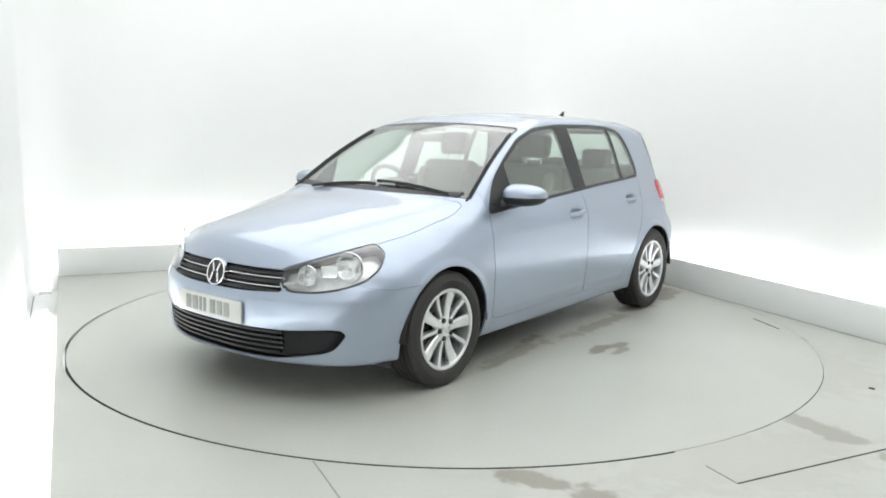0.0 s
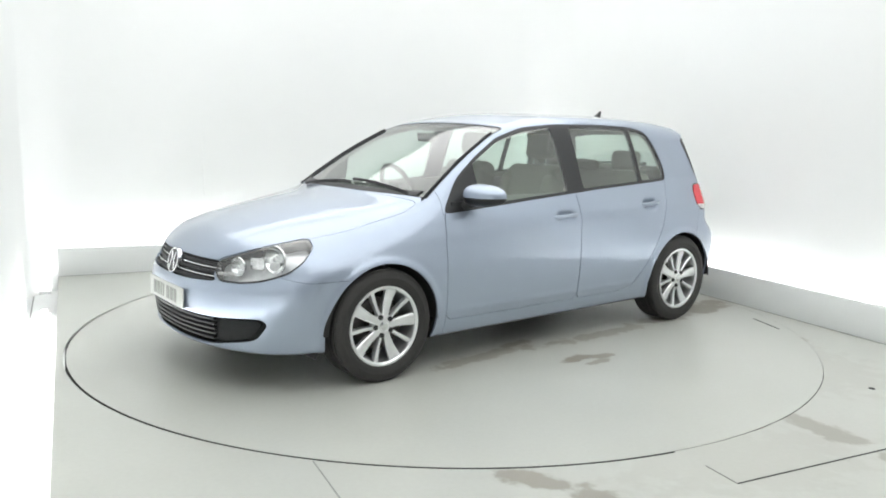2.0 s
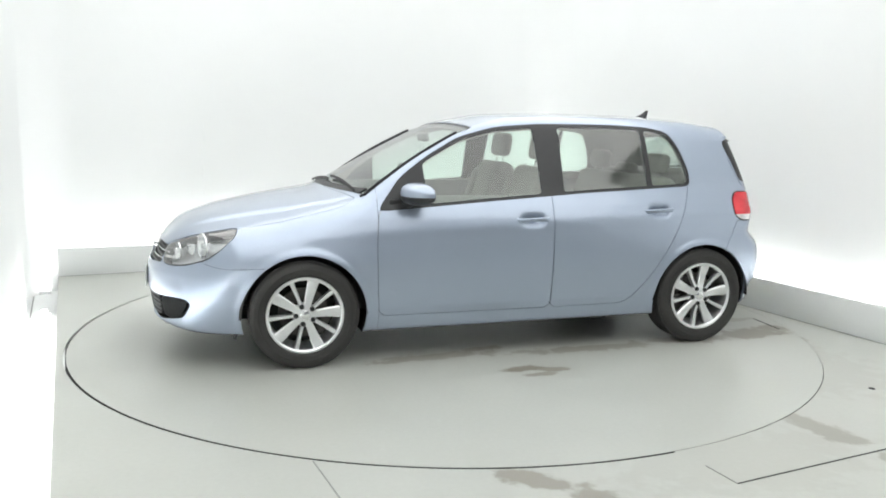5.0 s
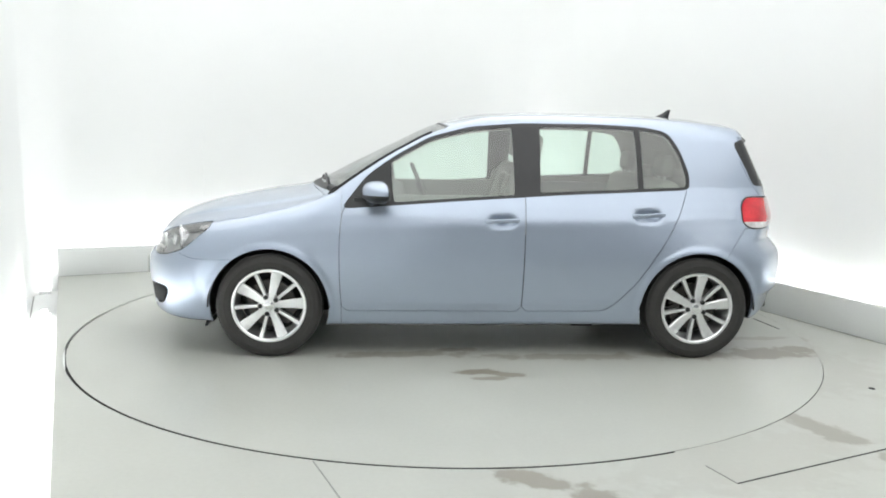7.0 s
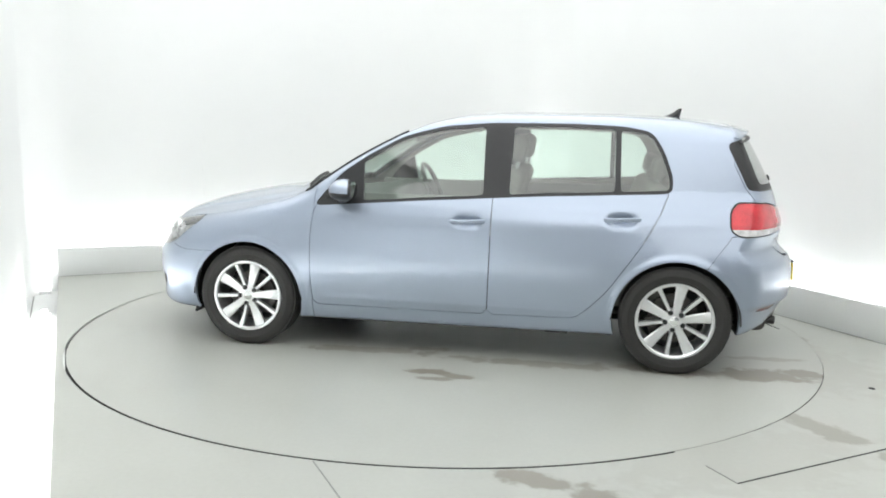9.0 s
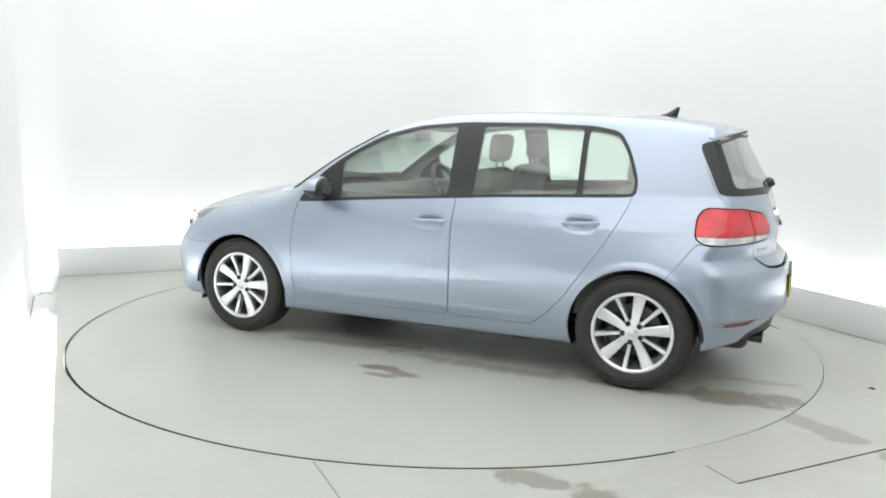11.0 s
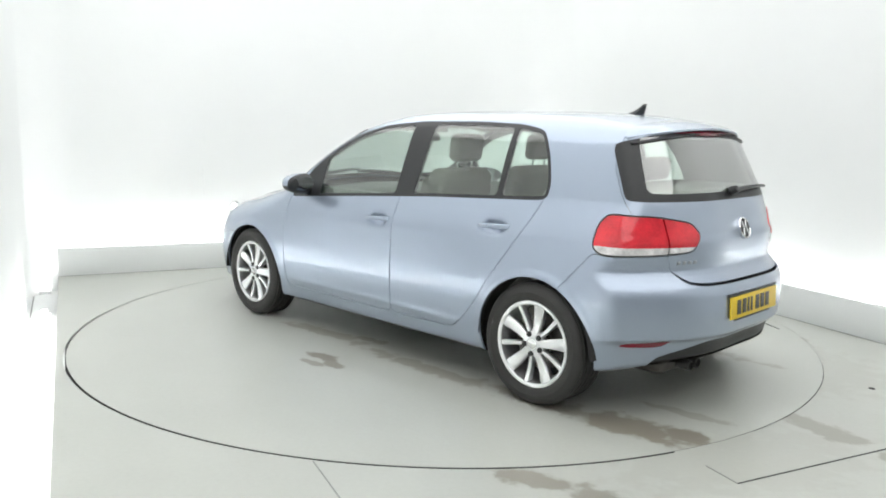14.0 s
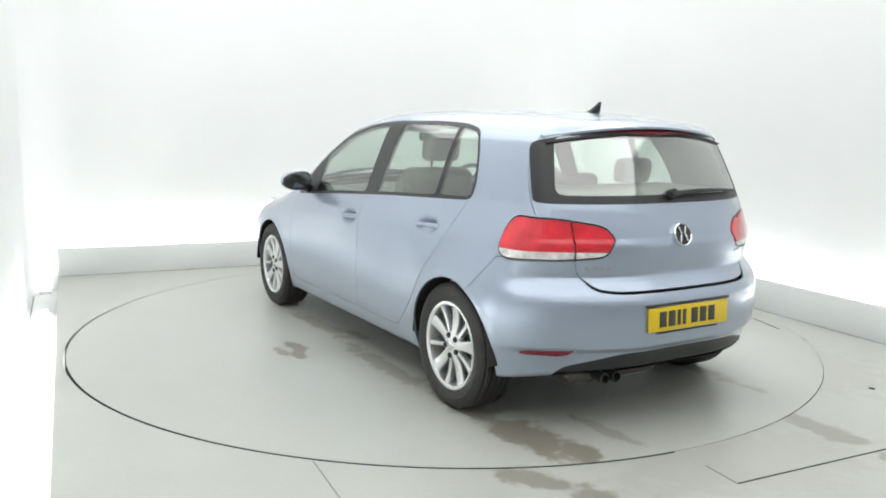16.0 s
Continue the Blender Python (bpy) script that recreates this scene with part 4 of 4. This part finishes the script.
# ---- door mirrors ----
def mirror(sgn):
    bm = bmesh.new()
    bmesh.ops.create_uvsphere(bm, u_segments=36, v_segments=20, radius=1)
    for v in bm.verts:
        x, y, z = v.co
        x = math.copysign(abs(x) ** 0.8, x)
        if x < 0:
            x *= 0.35
        v.co = Vector((0.632 + 0.105 * x - 0.035 * y, 0.918 + 0.118 * math.copysign(abs(y) ** 0.75, y), 0.994 + 0.064 * math.copysign(abs(z) ** 0.8, z) * (1 - 0.22 * y)))
        v.co.y *= sgn
    top, low = bm, bm.copy()
    for b, keep in ((top, 1), (low, -1)):
        bmesh.ops.bisect_plane(b, geom=list(b.verts) + list(b.edges) + list(b.faces), plane_co=(0.6, 0.9 * sgn, 0.984), plane_no=(0, 0, 1), clear_inner=keep > 0, clear_outer=keep < 0)
    rim = top.copy()
    for b, keep in ((top, 1), (rim, -1)):
        bmesh.ops.bisect_plane(b, geom=list(b.verts) + list(b.edges) + list(b.faces), plane_co=(0.622, 0.9 * sgn, 1.0), plane_no=(1, 0.25 * sgn, 0), clear_inner=keep > 0, clear_outer=keep < 0)
    low = join(low, rim)
    if sgn < 0:
        bmesh.ops.reverse_faces(top, faces=top.faces)
        bmesh.ops.reverse_faces(low, faces=low.faces)
    head = part("door_mirror", top, PAINT, car, "light blue door mirror with a black base")
    foot = sweep([(0.70, sgn * 0.785, 0.925), (0.675, sgn * 0.83, 0.945), (0.645, sgn * 0.88, 0.962)], [0.034, 0.030, 0.024], 12)
    part("mirror_base", join(low, foot), BLACK, head, "black mirror base")
    part("repeater", ribbon([Vector((0.625 + 0.082 * math.sin(a) , sgn * (0.925 + 0.094 * math.cos(a)), 0.988)) for a in np.linspace(1.9, 0.5, 9)], [Vector((math.sin(a), sgn * math.cos(a), 0)) for a in np.linspace(1.9, 0.5, 9)], 0.008, 0.006), CHROME, head, "bright indicator strip")
    part("mirror_glass", placed(lathe([(0.0001, 0.0), (0.9, 0.0), (1.0, -0.05)], 32, "z"), Matrix.Translation((0.590, sgn * 0.918, 0.998)) @ Matrix.Rotation(-math.pi / 2 + 0.0, 4, "Y") @ Matrix.Diagonal((0.048, 0.092, 0.02, 1))), MIRROR, head, "mirror glass")
    part("mirror_triangle", join(box(0.10, 0.012, 0.05, (0.745, sgn * 0.795, 0.93), 0.004)), BLACK, head)


mirror(1)
mirror(-1)

# ---- raised black gaskets along the sides of the windscreen ----
for sgn in (1, -1):
    line = []
    for k in range(21):
        t = k / 20
        y = 0.602 + 0.132 * t
        x = 0.33 + 0.62 * t
        q, n = surface((x, y * 0.98, 0.6), (0, 0, 1))
        line.append((Vector((q.x, sgn * q.y, q.z)), Vector((n.x, sgn * n.y, n.z))))
    part("windscreen_gasket", ribbon([q + n * 0.010 for q, n in line], [n for q, n in line], 0.011, 0.02, Vector((0, 1, 0))), BLACK, car, "raised black windscreen gasket")

# ---- wipers ----
def on_screen(u, y):
    """A place on the windscreen above (x, y)."""
    q, n = surface((u, y, 0.6), (0, 0, 1))
    return q, n


for pivot, tip in (((0.985, 0.10), (0.93, 0.60)), ((1.035, -0.42), (1.005, 0.10))):
    pts = []
    for k in range(9):
        t = k / 8
        q, n = on_screen(pivot[0] + (tip[0] - pivot[0]) * t + 0.028, pivot[1] + (tip[1] - pivot[1]) * t)
        pts.append(q + n * 0.013)
    arm = part("wiper", sweep(pts, [0.009 - 0.005 * k / 8 for k in range(9)], 8), BLACK, car, "black windscreen wiper")
    part("wiper_blade", sweep([q - Vector((0, 0, 0.010)) for q in pts[2:]], 0.006, 6), BLACK, arm)
cowl = [on_screen(1.065 - 0.15 * (float(y) / 0.65) ** 2 + 0.012, float(y)) for y in np.linspace(-0.66, 0.66, 31)]
part("windscreen_cowl", ribbon([q + n * 0.004 for q, n in cowl], [n for q, n in cowl], 0.055, 0.012, Vector((1, 0, 0))), BLACK, car, "black plastic cowl at the foot of the windscreen")
pts = []
for k in range(9):
    q, n = on_tail(0.02 - 0.50 * k / 8, 1.078 + 0.012 * math.sin(k / 8 * 3))
    pts.append(q + n * 0.022)
arm = part("rear_wiper", sweep(pts, [0.014 - 0.008 * k / 8 for k in range(9)], 8), BLACK, tailgate, "black rear wiper")
part("wiper_boss", placed(lathe([(0.0001, 0.03), (0.018, 0.028), (0.024, 0.0), (0.024, -0.01)], 20, "z"), facing(pts[0] - Vector((-0.01, 0, 0)), (-0.9, 0, 0.4))), BLACK, tailgate)

# ---- wheels ----
HUB_STEEL = material("dark_brake_disc", (0.10, 0.095, 0.09), 0.45, metal=0.8, vary=0.2, scale=30)
RIM_R, TYRE_R, FACE = 0.217, 0.312, 0.862


def tyre():
    prof = [(0.214, -0.185), (0.230, -0.198), (0.262, -0.203), (0.292, -0.195), (0.306, -0.180)]
    for k in range(5):
        y0 = -0.172 + k * 0.0335
        prof += [(TYRE_R, y0), (TYRE_R, y0 + 0.026), (TYRE_R - 0.007, y0 + 0.0275), (TYRE_R - 0.007, y0 + 0.032)]
    prof += [(0.306, -0.004), (0.299, 0.006), (0.285, 0.013), (0.262, 0.017), (0.259, 0.0155), (0.246, 0.015), (0.231, 0.011), (0.222, 0.005), (0.215, -0.008)]
    return lathe(prof, 72)


def spoke(width0, width1, rise):
    """One spoke from the hub to the rim, along x, with a rounded crown."""
    bm = bmesh.new()
    rows = []
    for t in np.linspace(0, 1, 8):
        t = float(t)
        r = 0.036 + (RIM_R - 0.012 - 0.036) * t
        w = (width0 + (width1 - width0) * t) / 2
        y = -0.004 - 0.010 * math.sin(math.pi * t) + rise * t
        rows.append([bm.verts.new((r, yy, zz)) for yy, zz in ((y - 0.035, -w * 0.85), (y - 0.006, -w), (y, -w * 0.75), (y + 0.001, 0), (y, w * 0.75), (y - 0.006, w), (y - 0.035, w * 0.85))])
    for p, q in zip(rows, rows[1:]):
        for i in range(7):
            bm.faces.new((p[i], p[(i + 1) % 7], q[(i + 1) % 7], q[i]))
    bm.faces.new(rows[0])
    bm.faces.new(rows[-1])
    bmesh.ops.recalc_face_normals(bm, faces=bm.faces)
    return bm


def wheel(x, sgn, spin):
    m = Matrix.Translation((x, sgn * FACE, TYRE_R)) @ (Matrix.Identity(4) if sgn > 0 else Matrix.Rotation(math.pi, 4, "Z"))
    rim = part("wheel", lathe([(RIM_R, 0.0), (RIM_R + 0.004, 0.004), (RIM_R + 0.002, 0.008), (RIM_R - 0.008, 0.008), (RIM_R - 0.016, 0.002), (RIM_R - 0.019, -0.03), (RIM_R - 0.022, -0.08), (RIM_R - 0.020, -0.175), (RIM_R, -0.185)], 72), ALLOY, car,
               "silver ten-spoke alloy wheel with a black tyre")
    rim.matrix_basis = m @ Matrix.Rotation(spin, 4, "Y")
    part("tyre", tyre(), RUBBER, rim, "worn black tyre")
    for k in range(5):
        for off, w0, w1 in ((0, 0.036, 0.068), (36, 0.017, 0.028)):
            a = radians(72 * k + off)
            part("spoke", placed(spoke(w0, w1, 0.002), Matrix.Rotation(a, 4, "Y")), ALLOY, rim)
        a = radians(72 * k + 36)
        bolt = placed(lathe([(0.0001, 0.0015), (0.0125, 0.0015), (0.0145, -0.003), (0.0145, -0.02)], 14), Matrix.Translation((0.052 * math.cos(a), -0.001, -0.052 * math.sin(a))))
        part("wheel_bolt", bolt, BLACK, rim)
    part("hub", lathe([(0.0001, -0.006), (0.030, -0.006), (0.062, -0.009), (0.068, -0.018), (0.068, -0.045)], 40), ALLOY, rim)
    cap = part("centre_cap", lathe([(0.0001, 0.004), (0.018, 0.003), (0.027, -0.001), (0.029, -0.010)], 32), CHROME, rim, "round silver centre cap")
    part("brake_disc", lathe([(0.0001, -0.075), (0.07, -0.075), (0.075, -0.085), (0.142, -0.085), (0.142, -0.108), (0.0001, -0.108)], 48), HUB_STEEL, rim)
    part("wheel_back", lathe([(0.0001, -0.15), (0.186, -0.15), (0.186, -0.16), (0.0001, -0.16)], 40), SHELL, rim)
    part("brake_caliper", placed(box(0.06, 0.05, 0.12, (0.125, -0.096, 0), 0.012), Matrix.Rotation(-spin + (2.6 if x > 0 else 0.4), 4, "Y")), HUB_STEEL, rim)


for x in (AXLE, -AXLE):
    for sgn in (1, -1):
        wheel(x, sgn, radians((-104 if x > 0 else -99) if sgn > 0 else -60))
        bm = bmesh.new()
        rows = []
        for a in np.linspace(0.0, math.pi, 40):
            rows.append([bm.verts.new((x + r * math.cos(a), sgn * y, HUB_Z + r * math.sin(a))) for r, y in ((ARCH - 0.001, 0.878), (ARCH + 0.012, 0.855), (ARCH + 0.012, 0.50), (0.12, 0.50))])
        for p, q in zip(rows, rows[1:]):
            for i in range(3):
                bm.faces.new((p[i], p[i + 1], q[i + 1], q[i]))
        liner = part("wheel_arch_liner", bm, SHELL, car, "black wheel arch liner")

# ---- things that hang below the body ----
STEEL_PIPE = material("grimy_exhaust_steel", (0.09, 0.085, 0.08), 0.6, metal=0.6, vary=0.3, scale=20)
pipe = part("exhaust_pipe", sweep([(0.75, 0.05, 0.21), (0.2, 0.10, 0.19), (-0.35, 0.16, 0.185), (-0.85, 0.30, 0.20), (-1.30, 0.36, 0.245), (-1.66, 0.38, 0.262)], 0.030, 12), STEEL_PIPE, car, "grimy steel exhaust pipe")
part("silencer", box(0.46, 0.20, 0.12, (-0.42, 0.20, 0.205), 0.045, segments=3), STEEL_PIPE, pipe)
part("rear_silencer", box(0.26, 0.58, 0.15, (-1.72, 0.28, 0.285), 0.05, segments=3), STEEL_PIPE, pipe)
part("rear_axle_beam", sweep([(-1.29, -0.62, 0.27), (-1.24, 0, 0.25), (-1.29, 0.62, 0.27)], 0.04, 12), SHELL, car, "black rear axle beam")
for sgn in (1, -1):
    part("air_deflector", box(0.016, 0.20, 0.055, (1.665, sgn * 0.70, 0.198), 0.004, Matrix.Rotation(-0.35, 4, "Y")), BLACK, car, "black air deflector ahead of the wheel")
    for x in (0.62, -0.62):
        part("jacking_point", box(0.14, 0.03, 0.03, (x, sgn * 0.70, 0.178), 0.008), SHELL, car)

# ---- cabin ----
def cushion(sx, sy, sz, at, turn=None, bevel=0.05):
    return box(sx, sy, sz, at, bevel, turn, 4)


def headrest(x, y, z, owner, w=0.25, h=0.17):
    part("headrest", cushion(0.085, w, h, (x, y, z), Matrix.Rotation(-0.15, 4, "Y"), 0.040), SEAT, owner)
    for s in (-1, 1):
        part("headrest_post", sweep([(x + 0.02, y + s * 0.06, z - h / 2 - 0.085), (x + 0.004, y + s * 0.06, z - h / 2 + 0.03)], 0.006, 8), CHROME, owner)


def front_seat(y):
    tilt = Matrix.Rotation(-0.30, 4, "Y")
    seat = part("front_seat", cushion(0.52, 0.50, 0.16, (0.10, y, 0.52)), SEAT, car, "dark grey cloth front seat with headrest")
    part("backrest", cushion(0.14, 0.48, 0.62, (-0.22, y, 0.83), tilt, 0.06), SEAT, seat)
    for s in (-1, 1):
        part("bolster", cushion(0.17, 0.09, 0.50, (-0.20, y + s * 0.20, 0.82), tilt, 0.04), SEAT, seat)
    headrest(-0.335, y, 1.255, seat)


front_seat(0.36)
front_seat(-0.36)
bench = part("rear_seat", cushion(0.50, 1.26, 0.17, (-0.80, 0, 0.52)), SEAT, car, "dark grey cloth rear bench with headrests")
part("backrest", cushion(0.15, 1.24, 0.56, (-1.10, 0, 0.80), Matrix.Rotation(-0.32, 4, "Y"), 0.06), SEAT, bench)
for y in (0.40, 0.0, -0.40):
    headrest(-1.19, y, 1.155 if y else 1.10, bench, 0.25, 0.14 if y else 0.09)
part("parcel_shelf", box(0.44, 1.04, 0.075, (-1.50, 0, 1.055), 0.03), LINING, car, "pale grey parcel shelf")
part("cabin_floor", box(2.6, 1.30, 0.03, (-0.35, 0, 0.30), 0.01), DASH, car)
part("boot_lining", box(0.48, 1.08, 0.52, (-1.44, 0, 0.66), 0.03), DASH, car)


def dashboard():
    bm = bmesh.new()
    rows = []
    for y in np.linspace(-0.70, 0.70, 29):
        y = float(y)
        hood = 0.045 * math.exp(-((y + 0.37) / 0.17) ** 2)
        b = -0.14 * (y / 0.65) ** 2
        rows.append([bm.verts.new(v) for v in ((0.96 + b, y, 0.955 - 0.03 * abs(y)), (0.75 + b * 0.6, y, 0.955), (0.56, y, 0.945 + hood), (0.50, y, 0.92 + hood), (0.46, y, 0.80), (0.50, y, 0.62), (0.60, y, 0.50))])
    for p, q in zip(rows, rows[1:]):
        for i in range(6):
            bm.faces.new((p[i], p[i + 1], q[i + 1], q[i]))
    bmesh.ops.recalc_face_normals(bm, faces=bm.faces)
    return bm


part("dashboard", dashboard(), DASH, car, "dark grey dashboard", angle=60)
part("centre_console", box(0.8, 0.22, 0.26, (0.25, 0, 0.50), 0.03), DASH, car)
TILT_W = Matrix.Translation((0.36, -0.37, 0.93)) @ Matrix.Rotation(radians(-66), 4, "Y")
steer = part("steering_wheel", placed(sweep([(0.185 * math.cos(a), 0.185 * math.sin(a), 0) for a in np.linspace(0, 2 * math.pi, 40, endpoint=False)], 0.016, 8, True), TILT_W), DASH, car, "black three-spoke steering wheel")
part("steering_boss", placed(join(box(0.12, 0.14, 0.04, (0, 0, -0.01), 0.015), box(0.03, 0.34, 0.015, (0, 0, -0.01), 0.005), box(0.16, 0.03, 0.015, (-0.09, 0, -0.01), 0.005)), TILT_W), DASH, steer)
part("rear_view_mirror", cushion(0.03, 0.22, 0.06, (0.38, 0, 1.305), Matrix.Rotation(0.2, 4, "Y"), 0.014), DASH, car, "dark rear-view mirror")
for sgn in (1, -1):
    part("door_card", box(2.05, 0.03, 0.62, (-0.20, sgn * 0.715, 0.66), 0.01), TRIM_GREY, car, "grey inner door lining")
    part("sun_visor", cushion(0.02, 0.36, 0.14, (0.09, sgn * 0.34, 1.370), Matrix.Rotation(radians(75), 4, "Y"), 0.008), LINING, car)


# ---- motion: table and car turn together, at an even pace ----
TURN_START, TURN_RATE, CAR_AT = 231.890, -6.8976, (-0.1923, 0.0128)
for ob in list(car.children):
    ob.matrix_basis = Matrix.Translation((*CAR_AT, 0)) @ ob.matrix_basis


def motions():
    rows = [(t, pose(0, 0, 0, 0, 0, TURN_START + TURN_RATE * t)) for t in range(17)]
    walk(car, rows)
    walk(table, rows)


motions()
